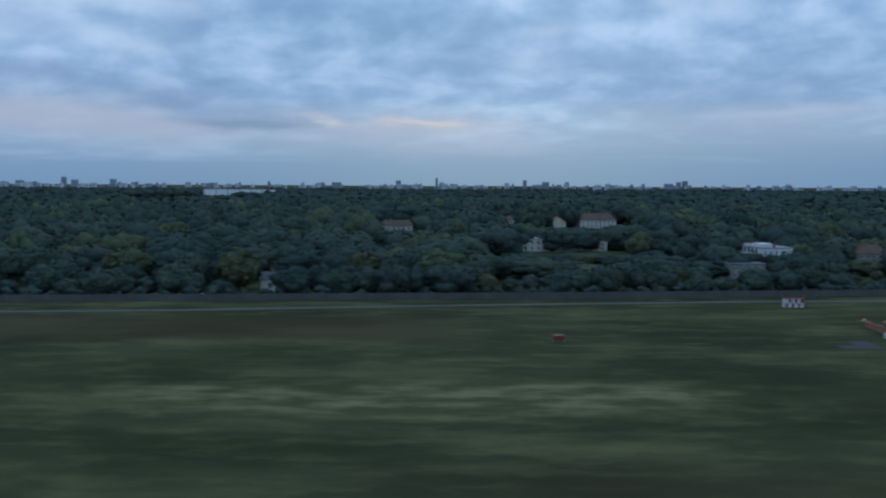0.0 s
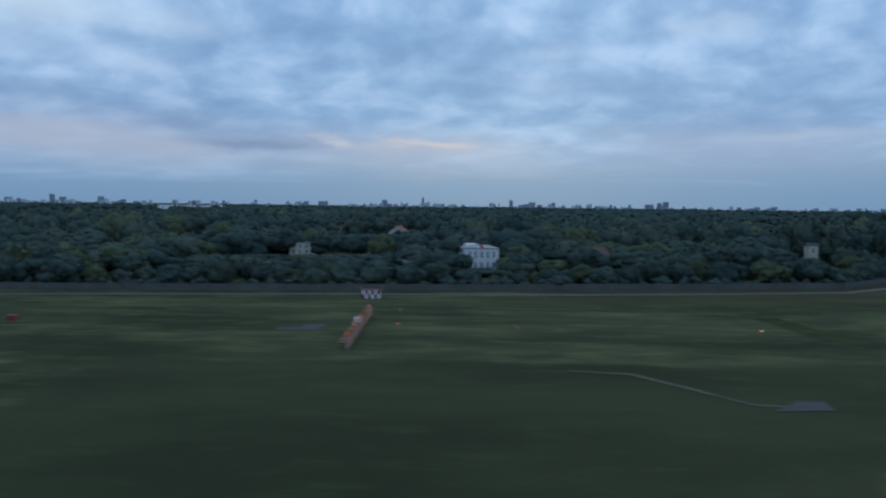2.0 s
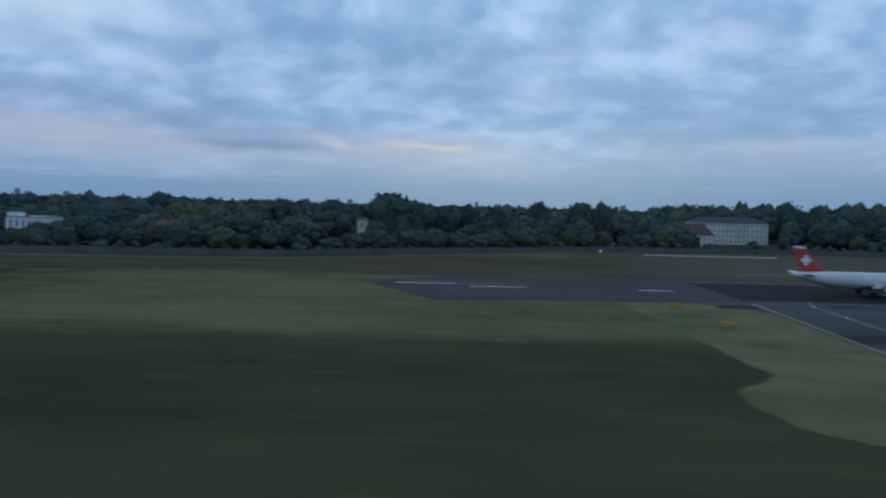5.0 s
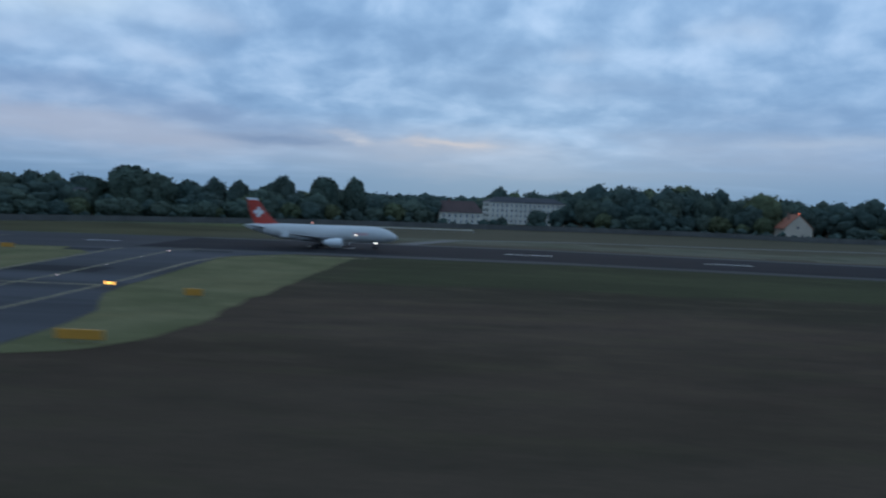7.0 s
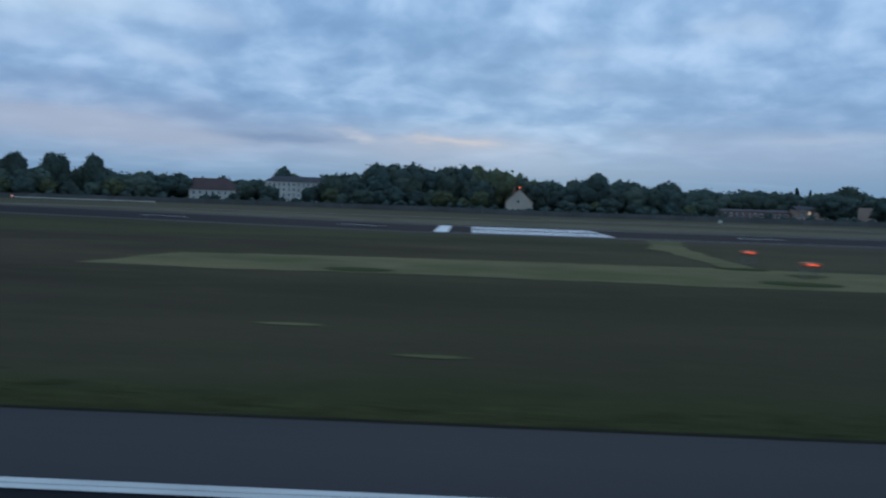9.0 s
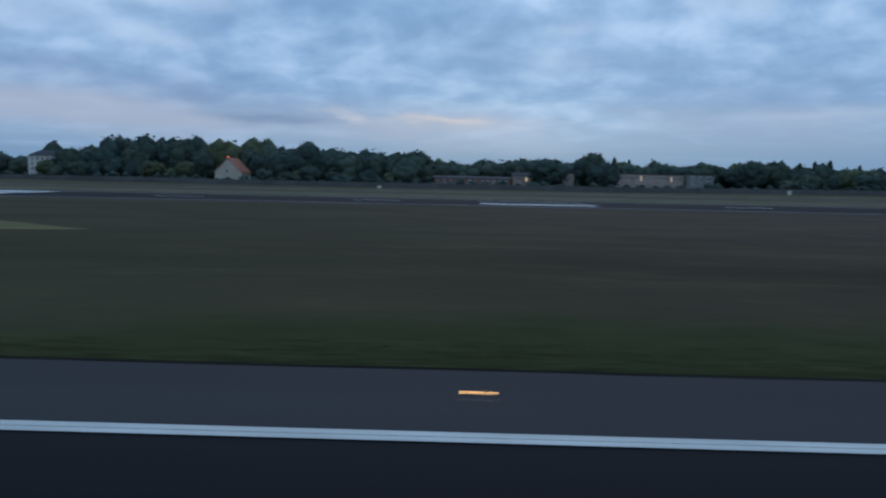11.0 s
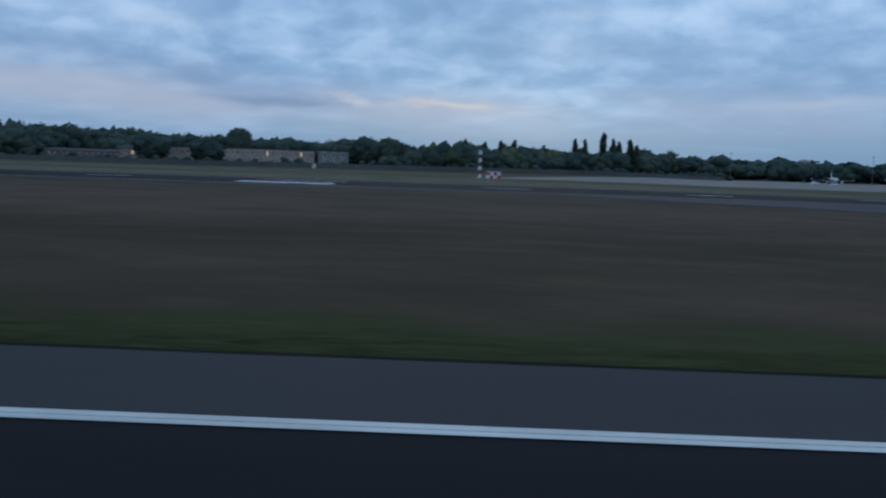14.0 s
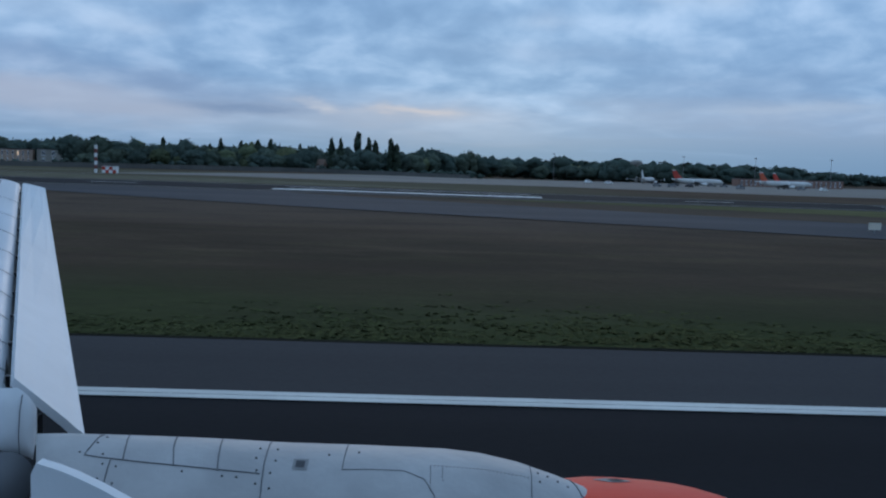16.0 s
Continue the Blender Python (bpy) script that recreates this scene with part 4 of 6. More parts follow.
# ---------------------------------------------------------------- perimeter fence
def fence():
    t = thing("perimeter_fence", 0, 0, 0, 0, "weathered grey perimeter fence along the field", "fence")
    run = []
    for (x0, y0), (x1, y1) in zip(FENCE, FENCE[1:]):
        n = max(1, int(math.hypot(x1 - x0, y1 - y0) / 12))
        run += [(x0 + (x1 - x0) * k / n, y0 + (y1 - y0) * k / n) for k in range(n)]
    run = [p for p in run if p[0] > -420]
    bm = bmesh.new()
    tube(bm, [(0, 0, 0), (0, 0, 2.3), (0, -0.4, 2.7)], [0.06, 0.06, 0.04], 5)
    post = None
    for i, ((x0, y0), (x1, y1)) in enumerate(zip(run, run[1:])):
        b = bmesh.new()
        d = Vector((x1 - x0, y1 - y0, 0))
        nrm = Vector((-d.y, d.x, 0)).normalized() * 0.03
        z0, z1 = rise(x0, y0), rise(x1, y1)
        loft(b, [[(x0 - nrm.x, y0 - nrm.y, z0 + 0.05), (x0 + nrm.x, y0 + nrm.y, z0 + 0.05), (x0 + nrm.x, y0 + nrm.y, z0 + 2.25), (x0 - nrm.x, y0 - nrm.y, z0 + 2.25)], [(x1 - nrm.x, y1 - nrm.y, z1 + 0.05), (x1 + nrm.x, y1 + nrm.y, z1 + 0.05), (x1 + nrm.x, y1 + nrm.y, z1 + 2.25), (x1 - nrm.x, y1 - nrm.y, z1 + 2.25)]])
        part("panel", b, FENCE_MESH, t)
        if post is None:
            post = part("post", bm, GALV, t)
            post.matrix_basis = pose(x0 * U, (y0 - 0.1) * U, z0 * U)
        else:
            again("post", post, t, x0, y0 - 0.1, z0)


fence()

# ---------------------------------------------------------------- buildings
def windows(parent, face, x0, x1, z0, z1, nx, nz, fill=0.36, tall=0.62, lit=()):
    """Rows of framed panes on a wall that faces -y (face is its y)."""
    w, h = (x1 - x0) / nx, (z1 - z0) / nz
    bm = bmesh.new()
    box(bm, -w * fill / 2, w * fill / 2, -0.05, 0.06, 0, h * tall)
    pane0 = mesh_from("pane", bm, PANE)
    bm = bmesh.new()
    for a, b, c, d in ((-1, -0.84, 0, 1), (0.84, 1, 0, 1), (-1, 1, 0.92, 1.04), (-1.15, 1.15, -0.1, 0.0), (-0.06, 0.06, 0, 1)):
        box(bm, a * w * fill / 2, b * w * fill / 2, -0.12, 0.05, c * h * tall, d * h * tall)
    frame0 = mesh_from("window", bm, WHITE)
    for i in range(nx):
        for j in range(nz):
            o = new("window", frame0)
            o.parent = parent
            o.matrix_basis = pose((x0 + (i + 0.5) * w) * U, face * U, (z0 + (j + 0.22) * h) * U)
            q = new("pane", pane0)
            q.parent = o
            if (i, j) in lit:
                q.data = pane0.copy()
                q.data.materials.clear()
                q.data.materials.append(WINDOW_GLOW)


def gable_roof(bm, x0, x1, y0, y1, z0, h, over=0.5, along="x", hip=0.0):
    if along == "x":
        ym = (y0 + y1) / 2
        a = [(x0 - over, y0 - over, z0), (x1 + over, y0 - over, z0), (x1 + over, y1 + over, z0), (x0 - over, y1 + over, z0)]
        r = [(x0 - over + hip, ym, z0 + h), (x1 + over - hip, ym, z0 + h)]
        faces = ((0, 1, 5, 4), (2, 3, 4, 5), (1, 2, 5), (3, 0, 4), (3, 2, 1, 0))
    else:
        xm = (x0 + x1) / 2
        a = [(x0 - over, y0 - over, z0), (x1 + over, y0 - over, z0), (x1 + over, y1 + over, z0), (x0 - over, y1 + over, z0)]
        r = [(xm, y0 - over + hip, z0 + h), (xm, y1 + over - hip, z0 + h)]
        faces = ((1, 2, 5, 4), (3, 0, 4, 5), (0, 1, 4), (2, 3, 5), (3, 2, 1, 0))
    v = [bm.verts.new(p) for p in a + r]
    for f in faces:
        bm.faces.new([v[i] for i in f])


def house(name, x, y, w, d, h, rz, wall, roof, roof_h, label, along="x", nx=0, nz=2, hip=0.0, lit=(), category="house", group="", flat=False, chimney=True):
    """Walls, roof and windows; the front left corner is the origin, the front faces -y."""
    t = thing(name, x, y, None, rz, label, category, group)
    bm = bmesh.new()
    box(bm, 0, w, 0, d, -0.6, h)
    if along == "y" and not flat:
        v = [bm.verts.new(p) for p in ((0, 0, h), (w, 0, h), (w / 2, 0, h + roof_h - 0.25), (0, d, h), (w, d, h), (w / 2, d, h + roof_h - 0.25))]
        for f in ((0, 1, 2), (4, 3, 5), (0, 2, 5, 3), (2, 1, 4, 5)):
            bm.faces.new([v[i] for i in f])
    part("wall", bm, wall, t)
    bm = bmesh.new()
    if flat:
        box(bm, -0.3, w + 0.3, -0.3, d + 0.3, h, h + 0.35)
    elif along == "y":
        for sg in (0, 1):
            xe = -0.5 if sg == 0 else w + 0.5
            ze = h - 0.5 * roof_h / (w / 2)
            ring0 = [(xe, -0.35, ze), (w / 2, -0.35, h + roof_h), (w / 2, -0.35, h + roof_h + 0.25), (xe, -0.35, ze + 0.25)]
            loft(bm, [ring0, [(a, d + 0.35, c) for a, b, c in ring0]])
    else:
        gable_roof(bm, 0, w, 0, d, h, roof_h, 0.5, along, hip)
    r = part("roof", bm, roof, t)
    if chimney and not flat:
        bm = bmesh.new()
        box(bm, w * 0.3 - 0.4, w * 0.3 + 0.4, d / 2 - 0.4, d / 2 + 0.4, h + roof_h * 0.4, h + roof_h + 0.9)
        part("chimney", bm, BRICK_RED, r)
    if nx:
        windows(t, -0.01, 0.8, w - 0.8, 0.3, h - 0.2, nx, nz, lit=lit)
    return t


def side_windows(t, x, y0, y1, z0, z1, ny, nz):
    """Panes on a wall that faces -x."""
    w, h = (y1 - y0) / ny, (z1 - z0) / nz
    bm = bmesh.new()
    box(bm, -0.06, 0.04, -w * 0.25, w * 0.25, 0, h * 0.55)
    m0 = mesh_from("window", bm, PANE)
    for i in range(ny):
        for j in range(nz):
            o = new("window", m0)
            o.parent = t
            o.matrix_basis = pose(x * U, (y0 + (i + 0.5) * w) * U, (z0 + (j + 0.22) * h) * U)


# pale block of four storeys and its two-storey neighbour
t = house("office_block", 494.0, 523, 46.5, 14, 12.6, 15, PLASTER, ROOF_DARK, 3.2, "pale four-storey block with a dark hipped roof", "x", 16, 4, 6.0, category="building", chimney=False)
side_windows(t, -0.02, 1, 13, 0.3, 12.4, 3, 4)
house("barrack_house", 467.0, 467, 24, 11, 6.4, 22, PLASTER, worn("dark_red_tile", (0.095, 0.055, 0.048), 0.8), 6.0, "pale two-storey house under a steep dark red roof", "x", 7, 2, 3.0, category="building")
# gable-ended house with a red roof and an obstruction lamp on its ridge
t = house("gable_house", 629, 426, 12.6, 16, 5.6, -3, PLASTER_WARM, ROOF_RED, 6.2, "pale gable house with a red tiled roof", "y", 0, 0)
bm = bmesh.new()
bmesh.ops.create_icosphere(bm, subdivisions=1, radius=0.4)
bmesh.ops.translate(bm, vec=(6.3, 0.5, 12.4), verts=bm.verts)
part("lamp", bm, glow("roof_lamp", (1.0, 0.16, 0.06), 1.2), t, "lit red obstruction lamp")
for xx, zz in ((3.6, 1.2), (8.2, 1.2), (5.9, 5.2)):
    bm = bmesh.new()
    box(bm, xx - 0.5, xx + 0.5, -0.05, 0.05, zz, zz + 1.3)
    part("window", bm, PANE, t)
# long low barracks
house("barrack", 731, 446, 38, 10, 4.6, 4, BRICK_RED, ROOF_DARK, 1.0, "long low brick barrack with a shallow roof", "x", 12, 1, 0, category="building", chimney=False)
house("gate_house", 770, 443, 8.5, 9, 6.2, 4, PLASTER_TAN, ROOF_DARK, 1.6, "small pale house with one lit window", "x", 2, 2, 0, lit=((1, 1),))
house("barrack", 794, 455, 14, 10, 7.6, 12, PLASTER_TAN, ROOF_DARK, 0.8, "tan two-storey barrack with a flat roof", "x", 5, 2, 0, category="building", flat=True)
house("barrack", 822.6, 463, 46, 12, 8.0, 17, PLASTER_TAN, ROOF_DARK, 0.8, "long tan two-storey barrack with window rows", "x", 18, 2, 0, lit=((8, 1), (15, 1)), category="building", flat=True)
house("barrack", 868.5, 477, 16, 12, 8.0, 17, PLASTER_GREY, ROOF_DARK, 0.8, "grey end wing of the long barrack", "x", 3, 2, 0, category="building", flat=True)
house("farm_house", 1000, 520, 12, 9, 4.0, -8, PLASTER_GREY, ROOF_BROWN, 3.5, "grey house under a brown roof among poplars", "x", 3, 1)

# buildings in the woods beside the approach
t = house("modern_house", 162.5, 383, 14.5, 30, 9.5, 6, WHITE, GALV, 0, "white modern three-storey block among trees", "x", 5, 2, 0, category="building", flat=True)
side_windows(t, -0.02, 2, 28, 3.0, 10.0, 7, 2)
bm = bmesh.new()
box(bm, 0.4, 5.5, 0.6, 8, 9.85, 11.5)
part("roof_storey", bm, WHITE, t, "white set-back roof storey")
bm = bmesh.new()
box(bm, 7, 8.2, 3, 4.2, 9.85, 10.9)
part("roof_hut", bm, RED_PAINT, t, "small red roof structure")
house("school_block", 70, 486, 29, 13, 6.4, 2, PLASTER, GALV, 0, "long pale flat-roofed block with window bands", "x", 8, 2, category="building", flat=True)
house("school_block", 99, 489, 18, 12, 5.0, 2, PLASTER, GALV, 0, "lower pale wing with window bands", "x", 5, 2, category="building", flat=True)
house("pavilion", 138.5, 348, 14, 8, 5.8, 5, PLASTER_GREY, GALV, 0, "grey flat-roofed pavilion between trees", "x", 4, 2, category="building", flat=True)
house("cottage", -34, 303, 11, 8, 3.8, 0, PLASTER, worn("grey_roof", (0.13, 0.125, 0.135), 0.8), 2.6, "small pale cottage with a grey roof", "x", 2, 1)
house("tower_house", 310.5, 390, 4.2, 5, 12.0, 0, PLASTER_WARM, ROOF_DARK, 1.0, "narrow pale tower house among trees", "x", 1, 3, chimney=False)
house("villa", 216, 408, 13, 9, 5.4, 0, PLASTER_GREY, ROOF_BROWN, 4.2, "house under a dull brown tiled roof", "x", 4, 2, 3)
house("villa", 141, 738, 30, 14, 6.5, 5, PLASTER, ROOF_BROWN, 5.5, "large house under a brown tiled roof", "x", 8, 2, 5)
house("villa", 109, 702, 14, 12, 6.0, -12, PLASTER, ROOF_RED, 4.5, "house under a red tiled roof in the woods", "y", 0, 0)
house("villa", -15, 628, 22, 11, 6.5, 0, PLASTER, ROOF_BROWN, 4.0, "house under a brown tiled roof in the woods", "x", 6, 2, 3)
house("villa", 72, 700, 12, 11, 7.5, 10, PLASTER, ROOF_BROWN, 3.5, "house under a brown tiled roof in the woods", "x", 3, 2, 2)
house("villa", 348, 640, 14, 10, 9.5, 0, PLASTER, ROOF_BROWN, 3.0, "pale house showing over the trees", "x", 4, 3, 2)
house("villa", 255, 470, 6, 6, 10.5, 0, PLASTER, ROOF_DARK, 1.0, "small pale house showing over the trees", "x", 2, 3)

# terminal side of the apron
house("terminal_shed", 1345, 800, 90, 24, 6.5, -5, BRICK_RED, GALV, 0, "long low dark terminal shed behind the apron", "x", 22, 1, category="building", flat=True)
for x, y in ((1185, 830), (1345, 760), (1400, 740), (1290, 780)):
    t = thing("light_mast", x, y, None, 0, "tall grey apron floodlight mast, unlit", "mast", "apron masts")
    bm = bmesh.new()
    tube(bm, [(0, 0, 0), (0, 0, 24)], [0.25, 0.12], 8)
    part("pole", bm, GALV, t)
    bm = bmesh.new()
    box(bm, -1.0, 1.0, -0.3, 0.3, 23.6, 24.2)
    part("lamp_head", bm, DARK_STEEL, t)
t = thing("radar_tower", 1276, 900, None, 0, "grey tower with a rounded cabin above the trees", "tower")
bm = bmesh.new()
tube(bm, [(0, 0, 0), (0, 0, 17), (0, 0, 17.4), (0, 0, 20), (0, 0, 21.5), (0, 0, 22.2)], [2.6, 2.4, 5.5, 6.2, 4.5, 1.5], 14)
part("shaft", bm, PLASTER_GREY, t)

# ground vehicles on the apron and cars behind the fence
def vehicle(x, y, rz, w, mat, name, label, group, h=1.5, l=4.3):
    t = thing(name, x, y, None, rz, label, "vehicle", group)
    bm = bmesh.new()
    sec = [(-l / 2, 0.35), (-l / 2, h * 0.58), (-l * 0.38, h * 0.64), (-l * 0.26, h), (l * 0.14, h), (l * 0.3, h * 0.64), (l / 2, h * 0.52), (l / 2, 0.35)]
    loft(bm, [[(a, -w / 2, b) for a, b in sec], [(a, w / 2, b) for a, b in sec]])
    part("body", bm, mat, t)
    bm = bmesh.new()
    for sg in (-1, 1):
        box(bm, -l * 0.24, l * 0.16, sg * w / 2 - 0.01, sg * w / 2 + 0.01, h * 0.66, h * 0.93)
    part("window", bm, PANE, t)
    for a in (-l * 0.31, l * 0.31):
        for sg in (-1, 1):
            bm = bmesh.new()
            tube(bm, [(a, sg * (w / 2 - 0.18), 0.33), (a, sg * (w / 2 + 0.02), 0.33)], [0.33, 0.33], 12)
            part("wheel", bm, BLACK, t)


rng = random.Random(5)
for k in range(12):
    vehicle(1180 + 13 * k + rng.uniform(-4, 4), 560 + rng.uniform(-30, 90), rng.uniform(-40, 40), 2.2, rng.choice((WHITE, GALV, SIGN_YELLOW, DARK_STEEL)), "service_van", "small airport service van on the apron", "apron vehicles", 2.3, 5.5)
for x, y, mat_ in ((-49, 284, WHITE), (-62, 283, GALV), (-20, 288, WHITE), (216, 311, WHITE), (172, 305, GALV), (164, 304, WHITE), (340, 368, GALV)):
    vehicle(x, y, 0, 1.8, mat_, "parked_car", "parked car behind the perimeter fence", "parked cars")

# ---------------------------------------------------------------- city on the horizon
def tower(x, y, w, d, h, mat, label, steps=1):
    t = thing("city_tower", x, y, None, 0, label, "building", "city skyline")
    bm = bmesh.new()
    for k in range(steps):
        q = 1 - 0.22 * k
        box(bm, -w * q / 2, w * q / 2, -d * q / 2, d * q / 2, h * k / steps if k else 0, h * (k + 1) / steps)
    part("wall", bm, mat, t)
    bm = bmesh.new()
    n = max(2, int(h / 26))
    for k in range(n):
        box(bm, -w * 0.44, w * 0.44, -d / 2 - 0.6, -d / 2 - 0.2, h * (k + 0.35) / (n + 0.2), h * (k + 0.65) / (n + 0.2))
    part("window_band", bm, CITY_DARK, t)


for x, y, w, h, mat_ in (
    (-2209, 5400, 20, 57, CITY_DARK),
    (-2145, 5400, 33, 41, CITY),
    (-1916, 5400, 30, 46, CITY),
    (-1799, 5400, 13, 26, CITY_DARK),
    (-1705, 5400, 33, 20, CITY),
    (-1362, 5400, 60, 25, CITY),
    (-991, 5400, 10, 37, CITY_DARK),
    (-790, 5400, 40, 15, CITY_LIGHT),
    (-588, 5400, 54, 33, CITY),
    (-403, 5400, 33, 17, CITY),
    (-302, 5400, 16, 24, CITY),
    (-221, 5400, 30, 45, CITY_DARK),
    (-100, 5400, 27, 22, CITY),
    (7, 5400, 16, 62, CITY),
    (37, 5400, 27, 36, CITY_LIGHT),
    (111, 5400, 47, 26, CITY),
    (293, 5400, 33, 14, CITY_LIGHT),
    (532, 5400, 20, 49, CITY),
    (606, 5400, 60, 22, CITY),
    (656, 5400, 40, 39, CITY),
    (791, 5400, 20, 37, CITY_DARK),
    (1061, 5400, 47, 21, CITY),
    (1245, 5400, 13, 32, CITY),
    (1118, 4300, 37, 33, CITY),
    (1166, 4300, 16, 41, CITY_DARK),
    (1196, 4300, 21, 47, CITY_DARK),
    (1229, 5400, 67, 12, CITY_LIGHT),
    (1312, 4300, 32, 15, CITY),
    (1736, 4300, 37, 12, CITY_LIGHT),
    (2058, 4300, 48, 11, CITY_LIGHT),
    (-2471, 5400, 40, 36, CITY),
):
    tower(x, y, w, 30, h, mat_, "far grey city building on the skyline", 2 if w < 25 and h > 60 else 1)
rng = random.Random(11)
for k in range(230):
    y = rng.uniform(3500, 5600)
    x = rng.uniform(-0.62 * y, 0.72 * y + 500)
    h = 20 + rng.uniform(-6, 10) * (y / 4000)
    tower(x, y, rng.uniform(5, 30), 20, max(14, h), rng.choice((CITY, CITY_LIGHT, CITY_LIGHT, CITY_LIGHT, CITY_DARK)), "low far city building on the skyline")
t = thing("warehouse", -457, 2150, None, 0, "long bright white warehouse beyond the woods", "building")
bm = bmesh.new()
box(bm, -72, 72, -20, 20, 0, 17.5)
box(bm, 74, 90, -20, 20, 0, 16)
part("wall", bm, worn("bright_white_cladding", (0.86, 0.86, 0.85), 0.5, 0.05, big=0.01), t)
bm = bmesh.new()
box(bm, -72.5, 72.5, -20.5, 20.5, 17.5, 18.3)
part("roof", bm, GALV, t)
bm = bmesh.new()
for k in range(6):
    box(bm, -70 + 27 * k, -68.5 + 27 * k, -20.4, -20.1, 2, 17)
part("pilaster", bm, GALV, t)
house("far_hall", 615, 1800, 46, 20, 14, 0, WHITE, GALV, 0, "pale hall beyond the woods", "x", 8, 1, category="building", flat=True)

# ---------------------------------------------------------------- trees
ICO = bmesh.new()
bmesh.ops.create_icosphere(ICO, subdivisions=2, radius=1)
ICO_V = np.array([v.co[:] for v in ICO.verts])
ICO_F = np.array([[v.index for v in f.verts] for f in ICO.faces])
ICO.free()
ICO = bmesh.new()
bmesh.ops.create_icosphere(ICO, subdivisions=1, radius=1)
ICO1_V = np.array([v.co[:] for v in ICO.verts])
ICO1_F = np.array([[v.index for v in f.verts] for f in ICO.faces])
ICO.free()


def crown(r, lobes, leaves, size, rad, high, base, coarse=False, slim=False):
    """Leafy lobes over an uneven hull: vertices and triangles of one crown of radius rad from base to high."""
    V, F = [], []
    iv, jf = (ICO1_V, ICO1_F) if coarse else (ICO_V, ICO_F)
    start = 0
    mid, half = (base + high) / 2, (high - base) / 2
    tall = min(1.15, half / rad)
    cs, rs = [], []
    for k in range(lobes):
        a, q = r.uniform(0, 2 * np.pi), (1.9 * k / (lobes - 1) - 0.95 if slim else r.uniform(-0.8, 0.85))
        if not slim:
            q = 1 - 2 * (k + 0.5) / lobes
            a = k * 2.39996 + r.uniform(-0.5, 0.5)
        w = np.sqrt(max(0, 1 - q * q)) * (r.uniform(0.1, 0.4) if slim else r.uniform(0.34, 0.54))
        cs.append((rad * w * np.cos(a), rad * w * np.sin(a), mid + half * q * (0.9 if slim else r.uniform(0.42, 0.6))))
        rs.append(rad * r.uniform(0.55, 0.8) * (1.05 - 0.55 * max(0, q)) if slim else rad * r.uniform(0.50, 0.70))
    for c, q in zip(cs, rs):
        p = iv * (1 + 0.2 * r.standard_normal((len(iv), 1)))
        p = p * np.array((q, q, q * (1.3 if slim else tall))) * 0.88 + c
        V.append(p)
        F.append(jf + start)
        start += len(p)
    if leaves:
        idx = r.integers(0, lobes, leaves)
        d = r.standard_normal((leaves, 3))
        d /= np.linalg.norm(d, axis=1, keepdims=True)
        C, Q = np.array(cs)[idx], np.array(rs)[idx][:, None]
        at = C + d * Q * np.array((1, 1, 1.5 if slim else tall)) * r.uniform(0.74, 1.07, (leaves, 1))
        u = r.standard_normal((leaves, 3))
        u -= 0.6 * d * (u * d).sum(1, keepdims=True)
        u /= np.linalg.norm(u, axis=1, keepdims=True)
        v = np.cross(u, d + 0.35 * r.standard_normal((leaves, 3)))
        v /= np.linalg.norm(v, axis=1, keepdims=True)
        s = size * r.uniform(0.5, 1.3, (leaves, 1))
        quad = np.stack([at - u * s, at + v * s * 0.7, at + u * s, at - v * s * 0.7], 1).reshape(-1, 3)
        V.append(quad)
        k = np.arange(leaves)[:, None] * 4 + start
        F += [np.hstack([k, k + 1, k + 2]), np.hstack([k, k + 2, k + 3])]
    return np.vstack(V), np.vstack(F)


def raw_mesh(name, V, F, mat):
    me = bpy.data.meshes.new(name)
    V = np.asarray(V, dtype=np.float32) * U
    F = np.asarray(F, dtype=np.int32)
    me.vertices.add(len(V))
    me.vertices.foreach_set("co", V.ravel())
    me.loops.add(F.size)
    me.loops.foreach_set("vertex_index", F.ravel())
    me.polygons.add(len(F))
    me.polygons.foreach_set("loop_start", np.arange(0, F.size, 3, dtype=np.int32))
    me.polygons.foreach_set("use_smooth", np.ones(len(F), dtype=bool))
    me.update(calc_edges=True)
    me.materials.append(mat)
    return me


def trunk_mesh(seed, high, base, rad):
    r = random.Random(seed)
    bm = bmesh.new()
    w = 0.02 * high + 0.12
    tube(bm, [(0, 0, -0.3), (0, 0, 0.5), (r.uniform(-0.2, 0.2), 0, base), (0, r.uniform(-0.3, 0.3), high * 0.8)], [w * 1.5, w * 1.05, w * 0.85, w * 0.25], 7)
    for k in range(5):
        a = k * 1.26 + r.uniform(-0.4, 0.4)
        z = base * 0.8 + (high - base) * 0.12 * k
        tube(bm, [(0, 0, z), (math.cos(a) * rad * 0.35, math.sin(a) * rad * 0.35, z + rad * 0.35), (math.cos(a) * rad * 0.7, math.sin(a) * rad * 0.7, z + rad * 0.8)], [w * 0.45, w * 0.3, w * 0.12], 5)
    return mesh_from("trunk", bm, BARK)


